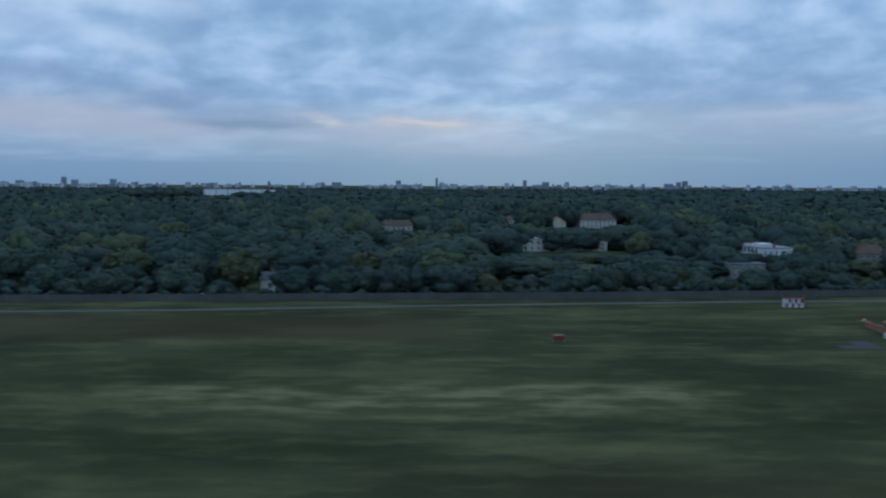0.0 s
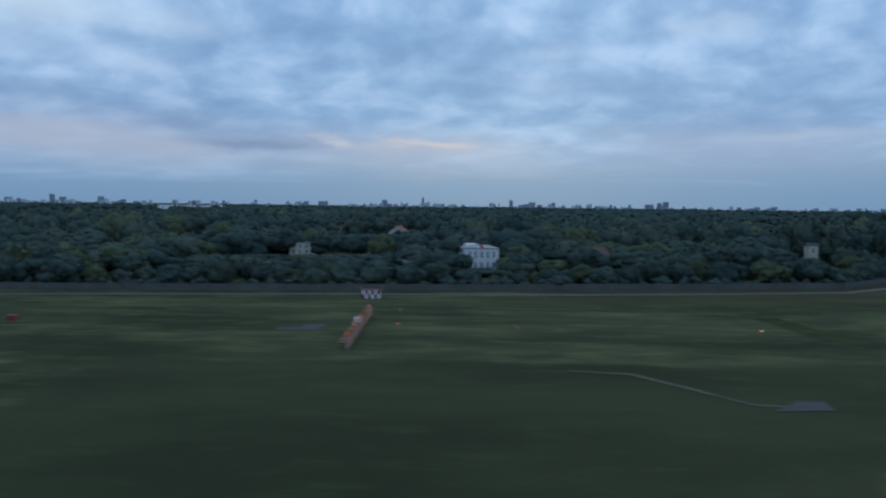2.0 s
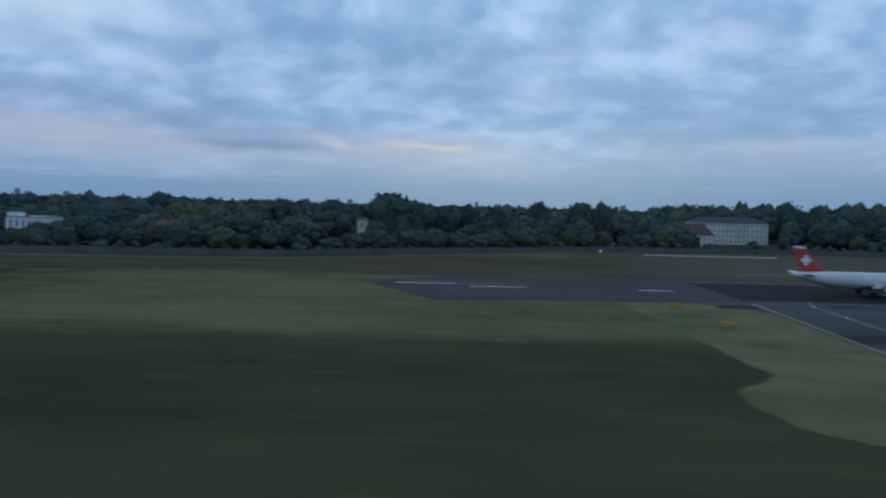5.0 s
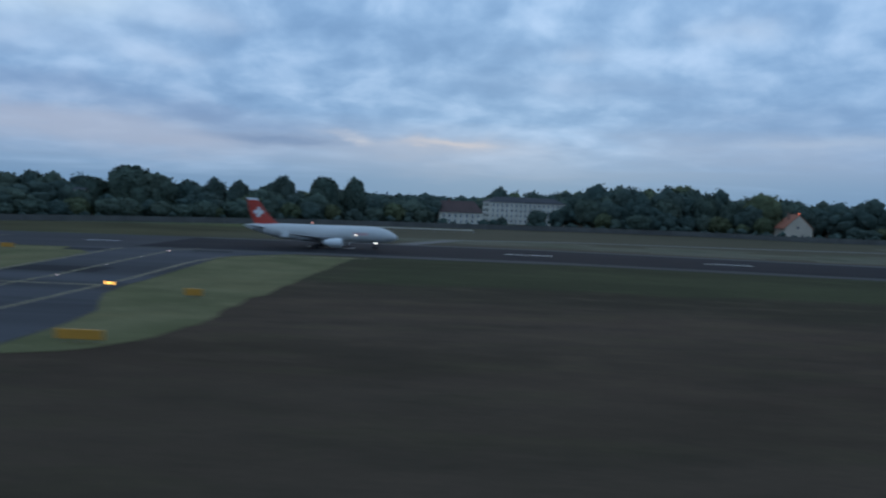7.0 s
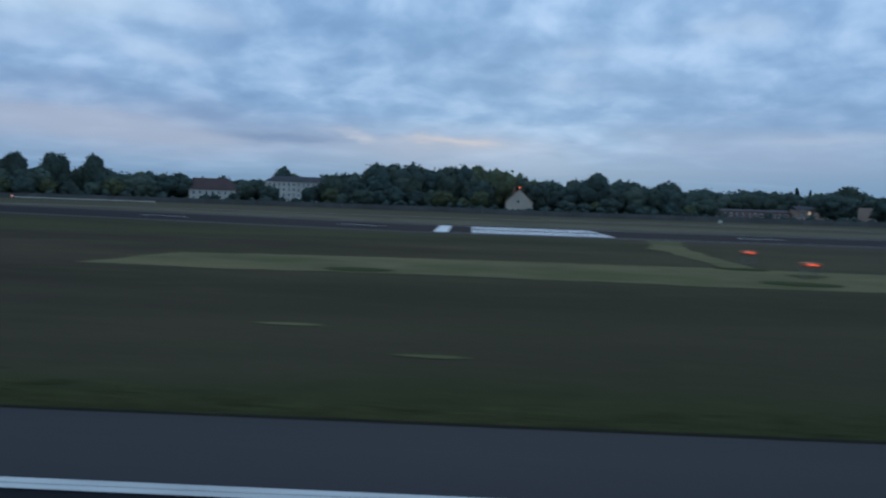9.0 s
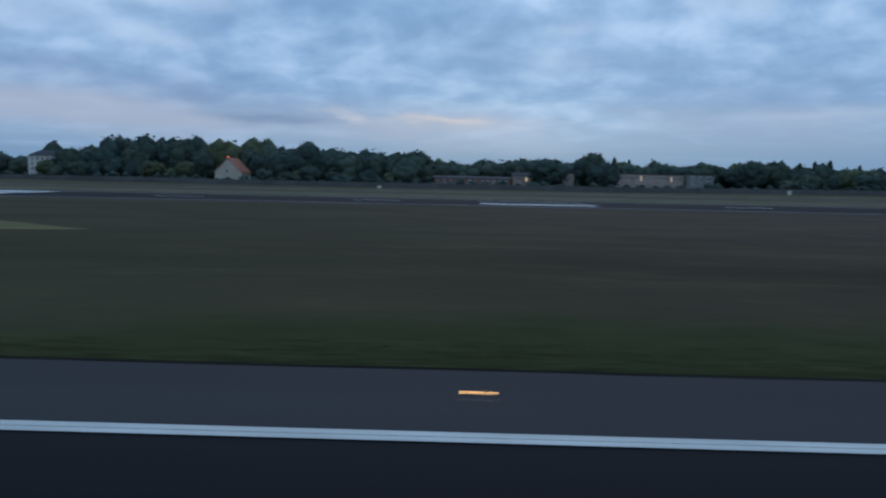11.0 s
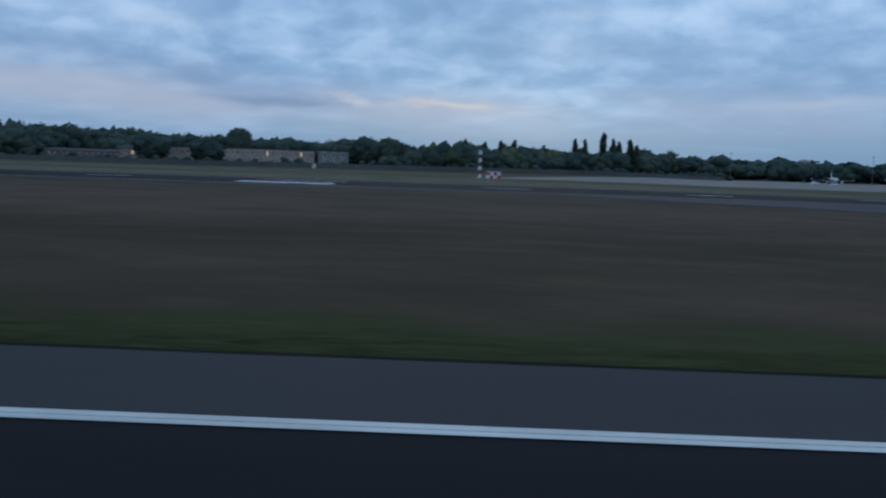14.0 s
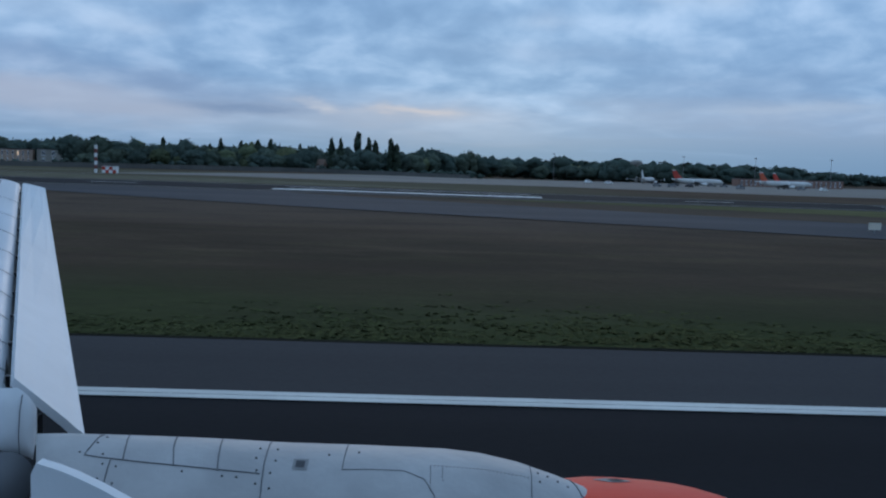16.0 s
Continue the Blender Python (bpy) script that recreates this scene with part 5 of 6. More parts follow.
KINDS = []  # trunk mesh, crown mesh, nominal height, name, label
gen = np.random.default_rng(3)
for k, (high, rad, base, mat_, lobes) in enumerate(((10, 4.3, 1.2, LEAF_A, 12), (10, 4.8, 1.0, LEAF_B, 13), (10, 3.8, 1.6, LEAF_C, 11), (10, 5.2, 0.7, LEAF_A, 15), (10, 4.4, 1.0, LEAF_B, 14))):
    V, F = crown(gen, lobes + 7, 2000, 0.50, rad * 1.06, high - 0.4, base, True)
    KINDS.append((trunk_mesh(k, high, base, rad), raw_mesh("crown", V, F, mat_), high, "broadleaf_tree", ("dark green broadleaf tree with a dense crown", "green broadleaf tree with a rounded crown", "pale green broadleaf tree with a loose crown", "broad dark green tree with a low crown", "green broadleaf tree with a full crown")[k]))
for k, rad in enumerate((1.35, 1.7)):
    V, F = crown(gen, 16, 900, 0.34, rad, 10.2, 0.8, slim=True)
    KINDS.append((trunk_mesh(20 + k, 10, 0.8, rad * 0.6), raw_mesh("crown", V, F, LEAF_P), 10, "poplar", "slender dark green columnar poplar"))


V, F = crown(gen, 7, 260, 0.55, 4.6, 9.5, 0.2, True)
KINDS.append((trunk_mesh(31, 9, 0.2, 3), raw_mesh("crown", V, F, LEAF_A), 10, "shrub", "dark green shrub behind the fence"))


def tree(kind, x, y, high, wide=1.0, group="trees by the field"):
    tm, cm, nominal, name, label = KINDS[kind]
    t = thing(name, x, y, None, (x * 37 + y * 11) % 360, label, "tree", group)
    s = high / nominal
    t.scale = (s * wide, s * wide, s)
    for n, me in (("trunk", tm), ("crown", cm)):
        o = new(n, me)
        o.parent = t


rng = random.Random(21)
# marked trees: kind, place, height and breadth
for k, x, y, h, w in (
    (0, 191, 504, 23.5, 1.0), (1, 258, 432, 20.5, 0.8), (0, 270, 436, 21.5, 0.75), (4, 282, 430, 20.5, 0.8), (3, 294, 438, 19.5, 0.8), (1, 246, 440, 19.5, 0.9), (0, 360, 433, 20.5, 0.62), (4, 384, 440, 17.5, 0.8), (1, 419, 452, 17, 0.8), (0, 452, 452, 15, 0.85), (1, 323, 424, 25.5, 0.9), (4, 335, 428, 21, 0.9), (0, 348, 432, 19, 0.9), (1, 306, 420, 19, 0.9),
    (0, 392.6, 433, 22.4, 0.62), (1, 412.3, 432, 22.6, 0.66), (4, 425.5, 447, 22.2, 0.58), (0, 372, 431, 19.5, 0.6), (3, 400, 428, 14, 0.9), (0, 440, 425, 13, 0.9),
    (3, 515, 440, 9.5, 1.0), (0, 498, 440, 5.5, 1.1), (1, 543, 464, 16.5, 0.85), (4, 552, 470, 17.5, 0.9), (0, 534, 482, 12.5, 0.9), (3, 528, 476, 9.5, 0.9), (0, 556, 455, 14, 0.9), (3, 568, 450, 15, 1), (4, 580, 458, 18, 1), (0, 591, 470, 21, 0.9),
    (1, 603, 466, 20, 0.9), (4, 613, 462, 18, 0.8), (0, 619, 445, 16, 0.9), (3, 646, 450, 15, 0.9), (0, 655, 452, 16, 0.9), (1, 666, 448, 14, 1), (0, 690, 448, 13.5, 1), (4, 702, 450, 14, 0.9),
    (0, 712, 446, 15.5, 0.8), (3, 723, 444, 12, 0.9), (0, 793.5, 440, 15, 1.45), (3, 820, 442, 13.5, 1.15), (1, 822, 495, 20, 0.75), (0, 896, 455, 16, 1.1), (4, 907, 458, 15.5, 1.15), (1, 915, 480, 11, 1), (3, 926, 486, 11.5, 1),
    (1, 320, 376, 13, 0.75), (0, 329, 380, 11, 0.9), (1, 158, 374, 7, 1.1), (0, 162, 368, 8.5, 1), (3, 184, 366, 8.5, 1.1), (1, 190, 372, 9.5, 1.0), (4, 180, 352, 6.5, 1.1), (0, 448, 470, 12, 1),
):
    tree(k, x, y, h, w)
for x, y, h in ((945, 558, 18.5), (957, 560, 17), (967, 562, 18), (975, 560, 18.5), (985, 565, 14), (993, 560, 16.5), (1012, 562, 21), (1018, 560, 20.5), (1029, 557, 25), (1035, 560, 22), (1039, 562, 20), (1047.8, 575, 22.5), (1052, 573, 19), (938, 560, 15), (930, 562, 14), (918, 560, 12.5), (868, 700, 22), (880, 705, 21), (700, 640, 22), (704, 640, 22), (708, 641, 21.5)):
    tree(rng.choice((5, 6)), x, y, h, rng.uniform(0.68, 0.98), "poplars")

# the hedge of trees behind the fence
x = -330.0
while x < 1010:
    early = x < 330
    gap = any(a < x < b for a, b in ((-40, -22), (462, 545), (622, 648), (726, 900)))
    if not gap:
        y = fence_y(x) + rng.uniform(6, 13)
        high = rng.uniform(6.0, 11.0)
        if 124 < x < 198:
            high *= 0.72 if x > 154 else 1.0
        tree(rng.choice((0, 1, 2, 3, 4)), x, y, high, rng.uniform(1.05, 1.6))
    x += rng.uniform(5.0, 11.0)
x = -300.0
while x < 1105:
    tree(7, x, fence_y(x) + rng.uniform(3.2, 6.5), rng.uniform(2.6, 4.6), rng.uniform(1.2, 1.9), "shrubs along the fence")
    x += rng.uniform(4, 8)
for k in range(110):
    x = rng.uniform(-250, 420)
    y = fence_y(x) + rng.uniform(20, 60)
    if (152 < x < 186 and 335 < y < 425) or (135 < x < 156 and 340 < y < 358) or (306 < x < 318) or (212 < x < 236 and y < 410) or (-40 < x < -18):
        continue
    high = rng.uniform(7, 15)
    if 50 < x < 130:
        high = rng.uniform(6, 8.5)
    if 148 < x < 200 and y > 322:
        high = rng.uniform(4, 5.5)
    tree(rng.choice((0, 1, 2, 3, 4)), x, y, min(high, 4.5 if 148 < x < 200 and y > 322 else 99), rng.uniform(1.1, 1.6))


# woods beyond, too many to count
def woods(name, places, lobes, leaves, size, mat, label):
    r = np.random.default_rng(len(places))
    shapes = [crown(r, lobes, leaves, size, 1.0, 2.0, 0.0, True) for _ in range(14)]
    VV, FF, start = [], [], 0
    for i, (x, y, h, w) in enumerate(places):
        V, F = shapes[i % 14]
        a = r.uniform(0, 6.28)
        R = np.array(((math.cos(a), -math.sin(a)), (math.sin(a), math.cos(a))))
        P = np.empty_like(V)
        P[:, :2] = V[:, :2] @ R.T * w
        P[:, 2] = V[:, 2] / 2.0 * h
        P += (east(x), y, rise(east(x), y) + 0.6)
        VV.append(P)
        FF.append(F + start)
        start += len(P)
    tagged(new(name, raw_mesh(name, np.vstack(VV), np.vstack(FF), mat)), label, "woods", kind="stuff")


CLEAR = ((462, 548, 380, 540), (622, 652, 380, 445), (726, 905, 380, 486), (158, 181, 372, 423), (60, 126, 440, 487), (130, 160, 330, 356), (210, 236, 385, 416), (132, 180, 600, 755), (100, 132, 620, 716), (-20, 14, 530, 642), (302, 320, 370, 396), (340, 366, 610, 652), (68, 92, 650, 712), (1120, 1600, 380, 880))
# houses that look out over the woods towards the approach: front left corner, width, eaves
VIEWS = ((70, 486, 47, 0.5), (158, 383, 20, 0.0), (141, 738, 30, 6.0), (109, 702, 14, 4.0), (-15, 628, 22, 6.0), (216, 408, 13, 4.0), (72, 700, 12, 7.0))


def sight(x, y):
    """The height that a tree may reach without hiding one of those houses."""
    most = 99.0
    for hx, hy, wide, eaves in VIEWS:
        if y < hy - 1:
            q = y / hy
            if (1 - q) * 20 + q * hx - 4 < x < (1 - q) * (150 if hy == 383 else 95) + q * (hx + wide) + 4:
                most = min(most, 31 * (1 - q) + eaves * q - 1.2)
    return most


rng = random.Random(33)
near, mid, far = [[], [], []], [[], [], []], []
for k in range(3600):
    y = 320 + 620 * rng.random() ** 1.25
    x = rng.uniform(-0.6 * y - 60, 0.62 * y + 760)
    f = fence_y(x)
    if y < f + (55 if x < 440 else 22) or any(a < x < b and c < y < d for a, b, c, d in CLEAR):
        continue
    if x < 440:
        h = 9.5 + (4 if 285 < x < 345 else -2 if x > 345 else 0)  + 7.5 * min(1, (y - f - 50) / 220) + rng.uniform(-2.5, 3.0)
    else:
        h = 11 + 3.5 * min(1, (y - f) / 200) + rng.uniform(-2.5, 3.0) + (8.0 if 560 < x < 640 else 3.0 if 640 <= x < 720 else -1 if x < 480 else 2 if x < 560 else -0.5) + 2.5 * noise.noise(Vector((x * 0.02, y * 0.02, 4)))
    if 250 < x < 500 and y > 440:
        h = 11.5 + rng.uniform(-2, 2.5)
    if (45 < x < 140 and y < 430) or (148 < x < 198 and y < 384):
        h = rng.uniform(3.5, 5) if x < 142 and y > 385 else rng.uniform(4.5, 6.5) if x < 142 else rng.uniform(4, 5.5)
    if x > 1040 and y < 880:
        if y < 560 + (x - 1040) * 2:
            continue
        h = min(h + 3, 18)
    h *= 1 + (0.35 if x < 540 else 0.18) * noise.noise(Vector((x * 0.035, y * 0.035, 2)))
    h = max(2.2, min(h, sight(x, y)))
    stand = noise.noise(Vector((x * 0.02, y * 0.02, 7))) + rng.uniform(-0.35, 0.35)
    (near if y < 620 else mid)[0 if stand < 0 else 1 if stand < 0.35 else 2].append((x, y, h, rng.uniform(7.0, 13.0) * (1.25 if y > 620 else 1) * (1 if x < 440 else 0.85)))
for k in range(5200):
    y = 940 + 2100 * rng.random() ** 1.3
    x = rng.uniform(-0.62 * y - 100, 0.66 * y + 800)
    if -545 < x < -345 and 1300 < y < 2150:
        continue
    h = 15 + 5 * noise.noise(Vector((x * 0.004, y * 0.004, 9))) + rng.uniform(-3, 3)
    if x > 0.3 * y + 700:
        h += 5
    far.append((x, y, max(9, h), rng.uniform(12, 24)))
woods("woods", near[0], 9, 360, 0.105, LEAF_A, "dark green broadleaf woods")
woods("woods", near[1], 9, 360, 0.105, LEAF_B, "green broadleaf woods")
woods("woods", mid[0], 7, 150, 0.13, LEAF_A, "dark green broadleaf woods further back")
woods("woods", mid[1], 7, 150, 0.13, LEAF_B, "green broadleaf woods further back")
woods("woods", near[2], 9, 360, 0.105, LEAF_C, "paler green broadleaf woods")
woods("woods", mid[2], 7, 150, 0.13, LEAF_C, "paler green broadleaf woods further back")
woods("woods", far, 4, 14, 0.28, LEAF_A, "distant dark woods below the city")


# rank tufts along the paved edge
def verge_tufts():
    r = np.random.default_rng(8)
    n = 15000
    x = r.uniform(560, 1140, n)
    thick = np.array([0.5 + noise.noise(Vector((a * 0.035, 3.1, 0))) for a in x])
    y = 29.9 + np.abs(r.normal(0, 1, n)) * (0.9 + 2.2 * np.clip(thick, 0.05, 1.2))
    high = r.uniform(0.025, 0.065, n) * (0.6 + 0.7 * np.clip(thick, 0, 1))
    V, F = [], []
    for k in range(5):
        a = r.uniform(0, 2 * np.pi, n)
        w = r.uniform(0.05, 0.14, n)
        lean = r.uniform(0.1, 0.45, n)
        b = np.stack([x + r.normal(0, 0.3, n), y + r.uniform(0, 0.35, n), np.zeros(n)], 1)
        side = np.stack([np.cos(a), np.sin(a), np.zeros(n)], 1) * w[:, None]
        head = np.stack([np.cos(a + 1.4) * lean, np.sin(a + 1.4) * lean, high * r.uniform(0.7, 1.1, n)], 1)
        V.append(np.stack([b - side, b + side, b + head], 1).reshape(-1, 3))
        F.append(np.arange(n)[:, None] * 3 + np.array((0, 1, 2)) + k * n * 3)
    tagged(new("grass_tufts", raw_mesh("grass_tufts", np.vstack(V), np.vstack(F), TUFT)), "rank green grass tufts along the runway shoulder", "grass", kind="stuff")


TUFT = leaf("tuft_blade", (0.056, 0.064, 0.027), (0.078, 0.085, 0.035))
verge_tufts()


# ---------------------------------------------------------------- the landing airliner's own wing, where it stands when the roll is filmed last
def own_wing():
    X, Y = 1075.0, 1.55
    t = thing("airliner_wing", X, Y, 0.0, 0, "white airliner wing with lowered slats and an orange-fronted engine", "airliner wing")
    skin = worn("wing_skin", (0.40, 0.385, 0.375), 0.5, 0.28, big=1.1, fine=9.0)
    slat_skin = worn("slat_paint", (0.62, 0.63, 0.64), 0.4, 0.10, big=0.6, fine=6.0)
    bare = worn("bare_wing_metal", (0.55, 0.57, 0.60), 0.36, 0.12, big=0.4, metal=0.35)
    seam = worn("grimy_seam", (0.13, 0.13, 0.14), 0.7, 0.3, big=3.0)
    orange = worn("orange_cowl", (0.72, 0.058, 0.028), 0.55, 0.10, big=0.5, spec=0.2)
    grey = worn("grey_cove", (0.15, 0.155, 0.165), 0.6, 0.3, big=1.0)
    SECT = [(0, 0), (0.012, 0.3), (0.04, 0.5), (0.1, 0.72), (0.2, 0.9), (0.4, 1.0), (0.7, 0.7), (1, 0.05), (0.7, -0.25), (0.35, -0.5), (0.1, -0.4), (0.03, -0.25)]
    SPAN = ((2.1, -1.10, 3.30, 6.5, 0.50), (6.4, -2.99, 3.72, 4.2, 0.36), (15.5, -7.02, 5.0, 1.6, 0.14))  # offset, leading edge, height, chord, depth

    def section(y, grow=0.0):
        lx, lz, ch, th = (np.interp(y, [q[0] for q in SPAN], [q[k] for q in SPAN]) for k in (1, 2, 3, 4))
        return [(lx + grow - c * ch, y, lz + h * th + (grow if h > 0 else -grow)) for c, h in SECT]

    bm = bmesh.new()
    loft(bm, [section(y) for y in (2.1, 4.2, 6.4, 9.4, 12.5, 15.5)])
    part("wing_panel", bm, bare, t, "bare metal wing with pale paint", True)
    # joints of the fixed leading edge, and the skin joint that runs along the wing
    for y in (6.75, 7.35, 8.0, 8.7, 9.5, 10.4, 11.4, 12.5, 13.7):
        bm = bmesh.new()
        loft(bm, [section(y - 0.012, 0.004)[1:6], section(y + 0.012, 0.004)[1:6]], closed=False)
        part("panel_seam", bm, seam, t)
    bm = bmesh.new()
    run = [section(y, 0.003)[4] for y in (6.4, 9.4, 12.5, 15.3)]
    tube(bm, run, [0.012] * 4, 6)
    part("panel_seam", bm, seam, t)
    # outboard slat: a straight panel with a folded lip, hanging ahead of a dark gap
    root = [(-2.964, 3.916), (-2.80, 3.787), (-2.60, 3.628), (-2.515, 3.552), (-2.463, 3.515)]
    tip = [(-6.966, 5.068), (-6.86, 5.046), (-6.71, 5.018), (-6.64, 5.0), (-6.604, 4.99)]
    bm = bmesh.new()
    rings = []
    for q in (0, 0.25, 0.5, 0.75, 1):
        row = [(a[0] + (b[0] - a[0]) * q, 6.4 + 9.1 * q, a[1] + (b[1] - a[1]) * q) for a, b in zip(root, tip)]
        rings.append(row + [(x - 0.03, y, z - 0.06 + 0.03 * q) for x, y, z in reversed(row)])
    loft(bm, rings)
    part("slat", bm, slat_skin, t, "pale painted outboard slat")
    bm = bmesh.new()
    box(bm, -3.6, -2.85, 6.45, 6.6, 3.45, 3.6)
    tube(bm, [(-3.15, 6.5, 3.78), (-7.1, 15.45, 4.98)], [0.09, 0.05], 8)
    part("slat_shaft", bm, DARK_STEEL, t, "dark shaft in the slat gap")
    for k in range(12):
        q = (k + 0.4) / 12
        a = Vector((-3.04, 6.4, 3.90)).lerp(Vector((-7.0, 15.5, 5.08)), q)
        bm = bmesh.new()
        box(bm, a.x - 0.05, a.x + 0.1, a.y - 0.03, a.y + 0.03, a.z - 0.2, a.z - 0.08)
        part("slat_track", bm, DARK_STEEL, t)
    bm = bmesh.new()
    loft(bm, [[(-7.7, 15.52, 5.08), (-8.0, 15.52, 5.12), (-8.6, 15.52, 5.1), (-8.6, 15.6, 5.02), (-8.0, 15.6, 5.04), (-7.7, 15.6, 5.0)], [(-8.6, 15.6, 6.2), (-8.9, 15.6, 6.25), (-9.6, 15.6, 6.2), (-9.6, 15.66, 6.2), (-8.9, 15.66, 6.25), (-8.6, 15.66, 6.2)]])
    part("wingtip_fence", bm, orange, t, "orange wingtip fence")
    # pylon fairing over the engine: station, crest height, half width
    RIB = ((-2.023, 4.042, 0.30), (-1.86, 4.044, 0.40), (-1.628, 4.036, 0.48), (-1.19, 4.025, 0.54), (-0.751, 4.008, 0.57), (-0.311, 4.004, 0.58), (0.083, 3.996, 0.58), (0.278, 3.979, 0.57), (0.486, 3.939, 0.53), (0.665, 3.889, 0.44), (0.816, 3.84, 0.32), (0.892, 3.805, 0.24), (0.965, 3.765, 0.15), (0.985, 3.74, 0.05))

    def on_fairing(x, a, grow=0.0):
        top, w = (float(np.interp(x, [q[0] for q in RIB], [q[k] for q in RIB])) for k in (1, 2))
        return (x, 4.6 + (w + grow) * math.cos(a), top - 0.485 + (0.5 + grow) * math.sin(a))

    bm = bmesh.new()
    stations = sorted({q[0] for q in RIB} | {-2.023 + 0.1 * k for k in range(30)})
    hoops = [[on_fairing(x, 2 * math.pi * k / 36) for k in range(36)] for x in stations]
    hoops[0] = [(-0.44 * y, y, z) for x, y, z in hoops[0]]  # the rear end is cut at a slant
    loft(bm, hoops)
    fairing = part("pylon_fairing", bm, skin, t, "pale worn pylon fairing", True)

    def joint(pts, wide=0.0035):
        """A dark joint drawn over the fairing through stations and angles."""
        fine = []
        for (x0, a0), (x1, a1) in zip(pts, pts[1:]):
            n = 6
            fine += [(x0 + (x1 - x0) * k / n, a0 + (a1 - a0) * k / n) for k in range(n)]
        fine.append(pts[-1])
        bm = bmesh.new()
        tube(bm, [on_fairing(x, a, 0.001) for x, a in fine], [wide] * len(fine), 5)
        part("panel_seam", bm, seam, fairing)

    for pts in (((-1.70, 1.40), (-1.70, 1.76), (-1.71, 1.96), (-1.57, 1.98), (-1.56, 2.30)), ((-1.59, 1.22), (-1.53, 1.76), (-1.51, 1.98)), ((-1.34, 1.22), (-1.29, 1.74), (-1.25, 2.02)),
                ((-1.09, 1.30), (-1.05, 1.82), (-1.03, 2.04)), ((-0.83, 1.30), (-0.81, 1.94), (-0.79, 2.40)), ((-1.57, 1.98), (-1.41, 2.0), (-1.13, 2.02), (-0.82, 2.04)),
                ((-0.42, 1.94), (-0.27, 1.92), (-0.11, 1.92), (-0.01, 2.02), (0.04, 2.2), (0.05, 2.4)), ((0.55, 1.22), (0.54, 1.74), (0.52, 2.2)), ((0.75, 1.25), (0.80, 1.84), (0.82, 2.0)), ((-0.42, 1.3), (-0.42, 1.94))):
        joint(pts, 0.0022 if pts[0][0] in (0.55, -0.42) else 0.0032)
    bm = bmesh.new()
    bmesh.ops.create_icosphere(bm, subdivisions=1, radius=0.0065)
    stud = mesh_from("fastener", bm, DARK_STEEL)
    bm = bmesh.new()
    bmesh.ops.create_icosphere(bm, subdivisions=1, radius=0.0035)
    rivet = mesh_from("rivet", bm, seam)
    spots = [(-1.68, 1.72), (-1.66, 1.55), (-1.74, 1.92), (-1.62, 1.92), (-1.53, 2.08), (-1.60, 2.06), (-1.60, 2.24), (-1.52, 2.28), (-0.86, 1.62), (-0.77, 1.62), (-0.86, 1.82), (-0.76, 1.84), (-0.84, 2.0), (-0.77, 2.02), (-0.83, 2.16), (-0.76, 2.2), (-1.2, 2.08), (-1.0, 2.1), (-0.93, 2.1), (-0.5, 1.7), (-0.35, 1.62), (0.58, 1.6), (0.63, 1.62), (0.68, 1.68), (0.73, 1.74), (0.58, 1.8)]
    for x, a in spots:
        o = new("fastener", stud)
        o.parent = fairing
        o.matrix_basis = Matrix.Translation(Vector(on_fairing(x, a)) * U)
    line = [(0.04 + 0.02 * k, 1.82 - 0.0018 * k) for k in range(25)] + [(0.02, 1.82 + 0.03 * k) for k in range(12)] + [(0.08, 1.86 + 0.04 * k) for k in range(5)]
    for x, a in line:
        o = new("rivet", rivet)
        o.parent = fairing
        o.matrix_basis = Matrix.Translation(Vector(on_fairing(x, a)) * U)
    bm = bmesh.new()
    loft(bm, [[on_fairing(x, a, 0.003) for a in (1.83, 1.93)] for x in (-0.655, -0.61)], closed=False)
    part("vent", bm, DARK_STEEL, fairing, "small dark vent")
    bm = bmesh.new()
    loft(bm, [[on_fairing(x, a, 0.002) for a in (1.80, 1.96)] for x in (-0.67, -0.595)], closed=False)
    part("vent_plate", bm, GALV, fairing)

    # engine
    def barrel(x, r):
        return [(x, 4.6 + r * math.cos(a), 2.68 + r * math.sin(a)) for a in (2 * math.pi * k / 64 for k in range(64))]

    COWL = ((0.68, 1.135), (0.8, 1.158), (0.9, 1.168), (1.05, 1.167), (1.26, 1.156), (1.38, 1.143), (1.5, 1.122), (1.64, 1.085))
    bm = bmesh.new()
    loft(bm, [barrel(x, r) for x, r in ((-3.2, 0.52), (-2.6, 0.76), (-1.5, 0.98), (0, 1.09), (0.68, 1.134))])
    nacelle = part("nacelle", bm, skin, t, "pale engine nacelle", True)
    bm = bmesh.new()
    loft(bm, [barrel(x, r) for x, r in COWL], caps=False)
    cowl = part("intake_cowl", bm, orange, t, "orange engine intake cowl", True)
    bm = bmesh.new()
    loft(bm, [barrel(x, r) for x, r in ((1.64, 1.085), (1.72, 1.055), (1.79, 1.01), (1.84, 0.95), (1.84, 0.91), (1.77, 0.87), (1.2, 0.85))], caps=False)
    part("intake_lip", bm, bare, t, "bare metal intake lip", True)
    bm = bmesh.new()
    loft(bm, [barrel(1.0, 0.85), barrel(1.02, 0.3), barrel(1.3, 0.04)])
    part("fan", bm, DARK_STEEL, nacelle, "dark engine fan")

    def on_cowl(x, a, grow):
        r = float(np.interp(x, [q[0] for q in COWL], [q[1] for q in COWL])) + grow
        return (x, 4.6 + r * math.cos(a), 2.68 + r * math.sin(a))

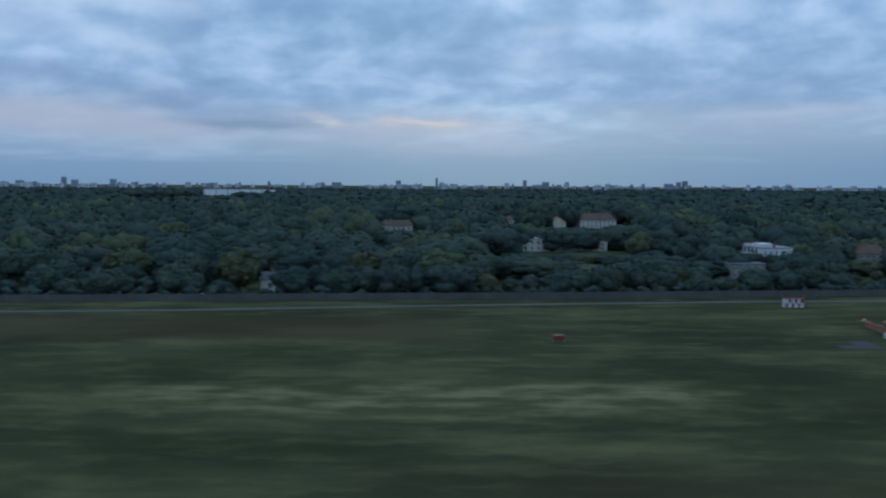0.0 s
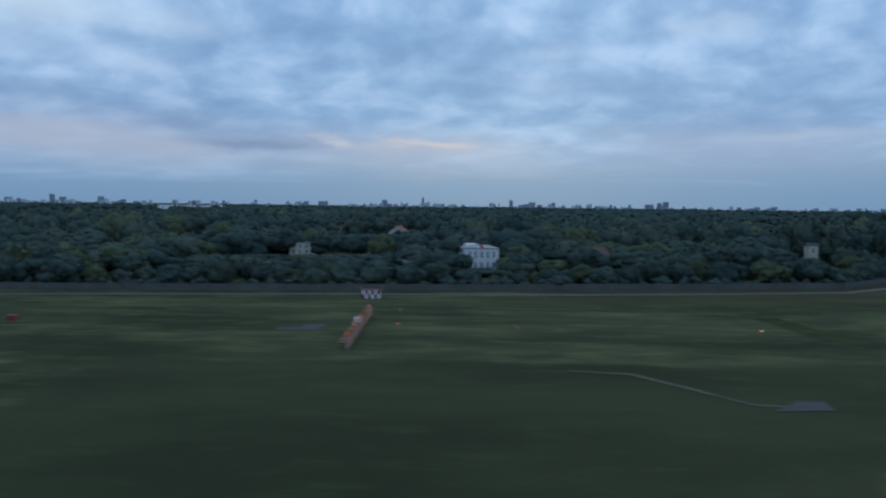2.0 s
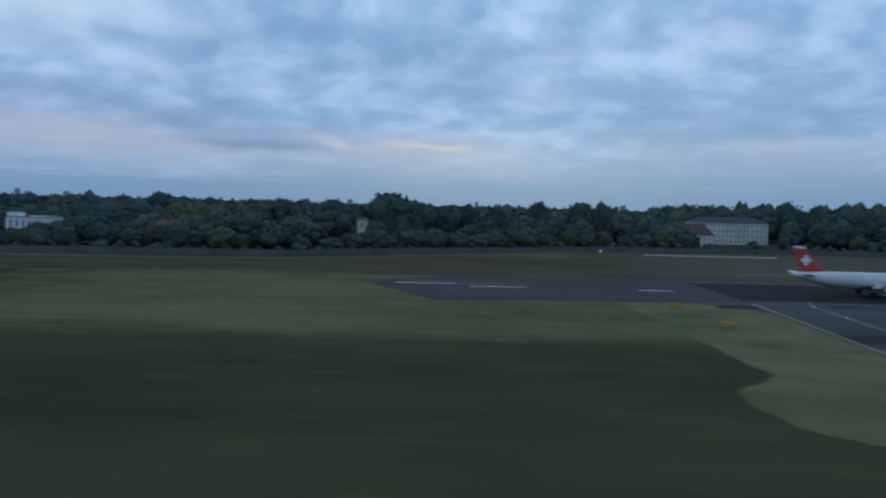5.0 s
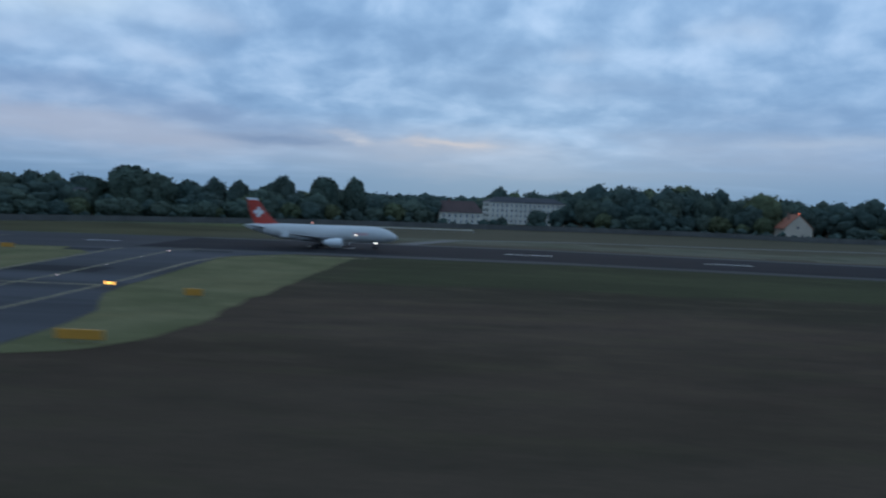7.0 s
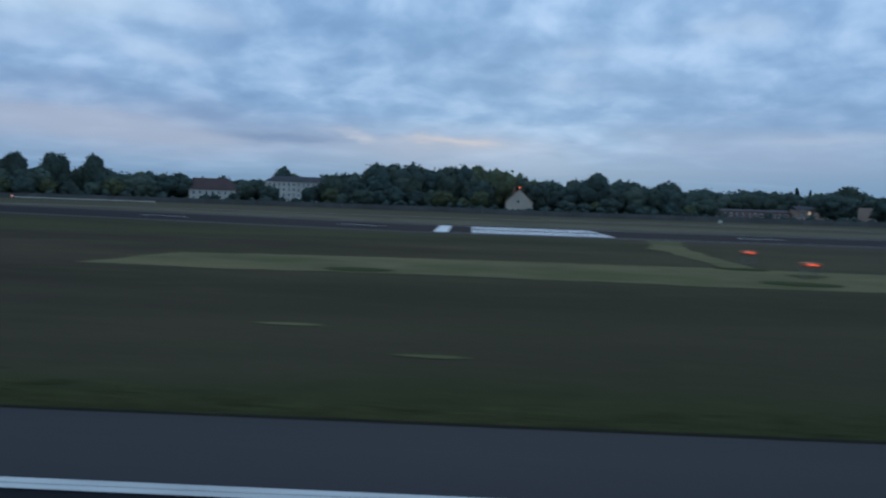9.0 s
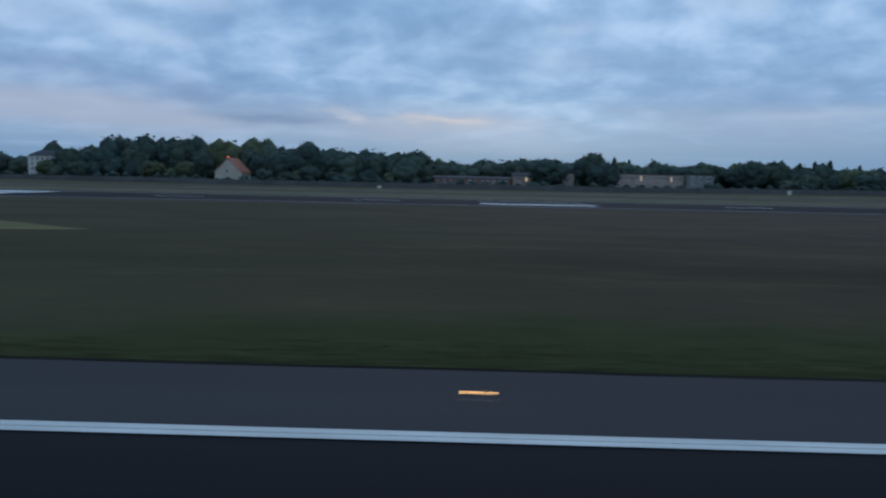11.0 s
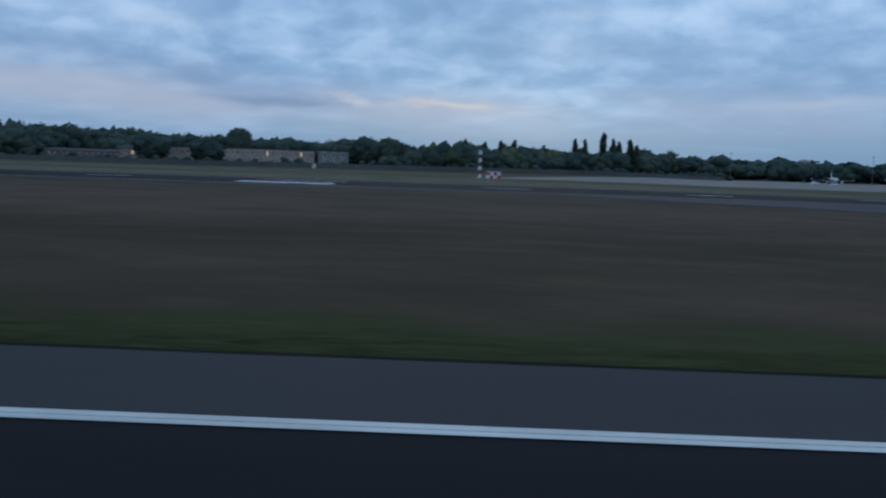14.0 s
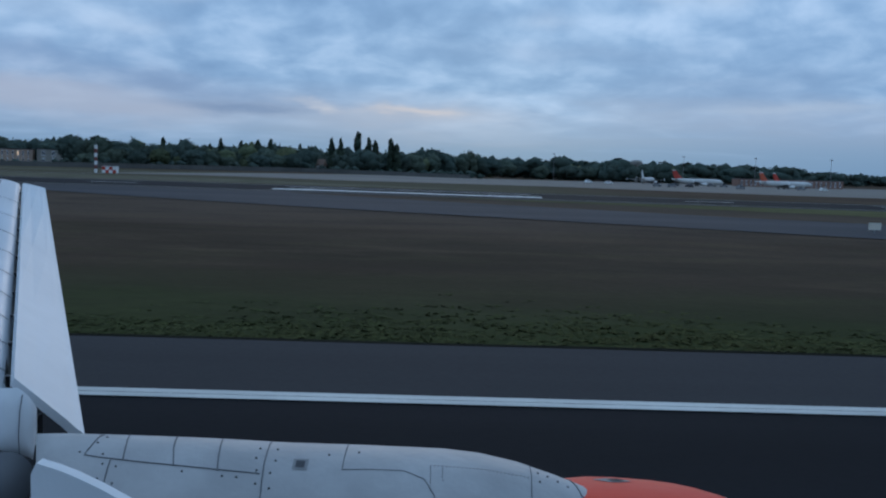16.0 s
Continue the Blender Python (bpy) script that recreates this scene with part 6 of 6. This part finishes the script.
    for name, mat, cx, hx, ca, ha, grow in (("vent_plate", GALV, 1.01, 0.105, 1.42, 0.05, 0.003), ("vent", BLACK, 1.03, 0.05, 1.42, 0.026, 0.006)):
        bm = bmesh.new()
        loft(bm, [[on_cowl(cx + hx * q, ca + s * max(0.08, 1 - abs(q) ** 1.5) * ha, grow) for s in (-1, 0, 1)] for q in (-1, -0.6, -0.2, 0.2, 0.6, 1)], closed=False)
        part(name, bm, mat, cowl)
    # end of the inboard slat beside the pylon: front corner heights, with the face turning away towards its outer end
    bm = bmesh.new()
    rings = []
    for x, zt, zb, y in ((-2.75, 4.165, 3.83, 5.45), (-2.55, 4.17, 3.82, 5.2), (-2.445, 4.172, 3.809, 5.1), (-2.345, 4.178, 3.79, 5.08), (-2.29, 4.137, 3.775, 5.11), (-2.25, 4.085, 3.75, 5.16), (-2.236, 4.06, 3.745, 5.5)):
        q = y / 5.1  # the face leans back along one line of sight of the cabin window
        x, zt, zb = x * q, 5.48 - (5.48 - zt) * q, 5.48 - (5.48 - zb) * q
        zm = (zt + zb) / 2
        rings.append([(x, y, zb), (x, y - 0.03, zm - 0.08), (x, y - 0.035, zm + 0.08), (x, y, zt), (x * 1.1, y * 1.1, 5.48 - (5.48 - zt) * 1.105), (x * 1.1, y * 1.1, 5.48 - (5.48 - zb) * 1.09)])
    loft(bm, rings)
    block = part("slat_end", bm, slat_skin, t, "white rounded slat end beside the pylon", True)
    bm = bmesh.new()
    tube(bm, [(-2.318, 5.055, 3.80), (-2.318, 5.045, 3.9), (-2.31, 5.045, 4.05), (-2.31, 5.08, 4.14)], [0.0035] * 4, 5)
    part("panel_seam", bm, seam, block)
    bm = bmesh.new()
    tube(bm, [(-2.225, 5.03, 3.76), (-2.225, 5.06, 3.86)], [0.008, 0.006], 6)
    part("edge_seal", bm, BLACK, block, "black rubber edge seal")
    bm = bmesh.new()
    tube(bm, [(-2.20, 4.62, 3.807), (-2.30, 4.83, 3.731), (-2.40, 5.05, 3.651)], [0.145, 0.15, 0.155], 28)
    cove = part("slat_cove", bm, grey, t, "dark grey rounded cove under the slat", True)
    bm = bmesh.new()
    tube(bm, [(-2.285, 4.5, 3.655), (-2.31, 4.8, 3.655)], [0.085, 0.085], 24)
    part("torque_tube", bm, worn("pale_grey_tube", (0.30, 0.31, 0.33), 0.45, 0.2, big=1.0), cove, "pale grey tube end", True)
    bm = bmesh.new()
    loft(bm, [[(-1.521, y, 4.0), (-1.521, y, 4.274), (-1.50, y, 4.318), (-1.43, y, 4.298), (-1.357, y, 4.271), (-1.26, y, 4.226), (-1.10, y, 4.14), (-1.06, y, 4.0)] for y in (3.4, 3.46)])
    part("inboard_fairing", bm, slat_skin, t, "white wing root fairing in front of the pylon")
    # main gear under the wing
    bm = bmesh.new()
    tube(bm, [(-5.6, 2.9, 0.68), (-5.6, 2.9, 3.4)], [0.14, 0.16], 10)
    g = part("main_gear", bm, DARK_STEEL, t, "dark main landing gear leg")
    for dy in (-0.42, 0.42):
        bm = bmesh.new()
        tube(bm, [(-5.6, 2.9 + dy - 0.2, 0.68), (-5.6, 2.9 + dy + 0.2, 0.68)], [0.6, 0.6], 20)
        part("wheel", bm, BLACK, g)


own_wing()
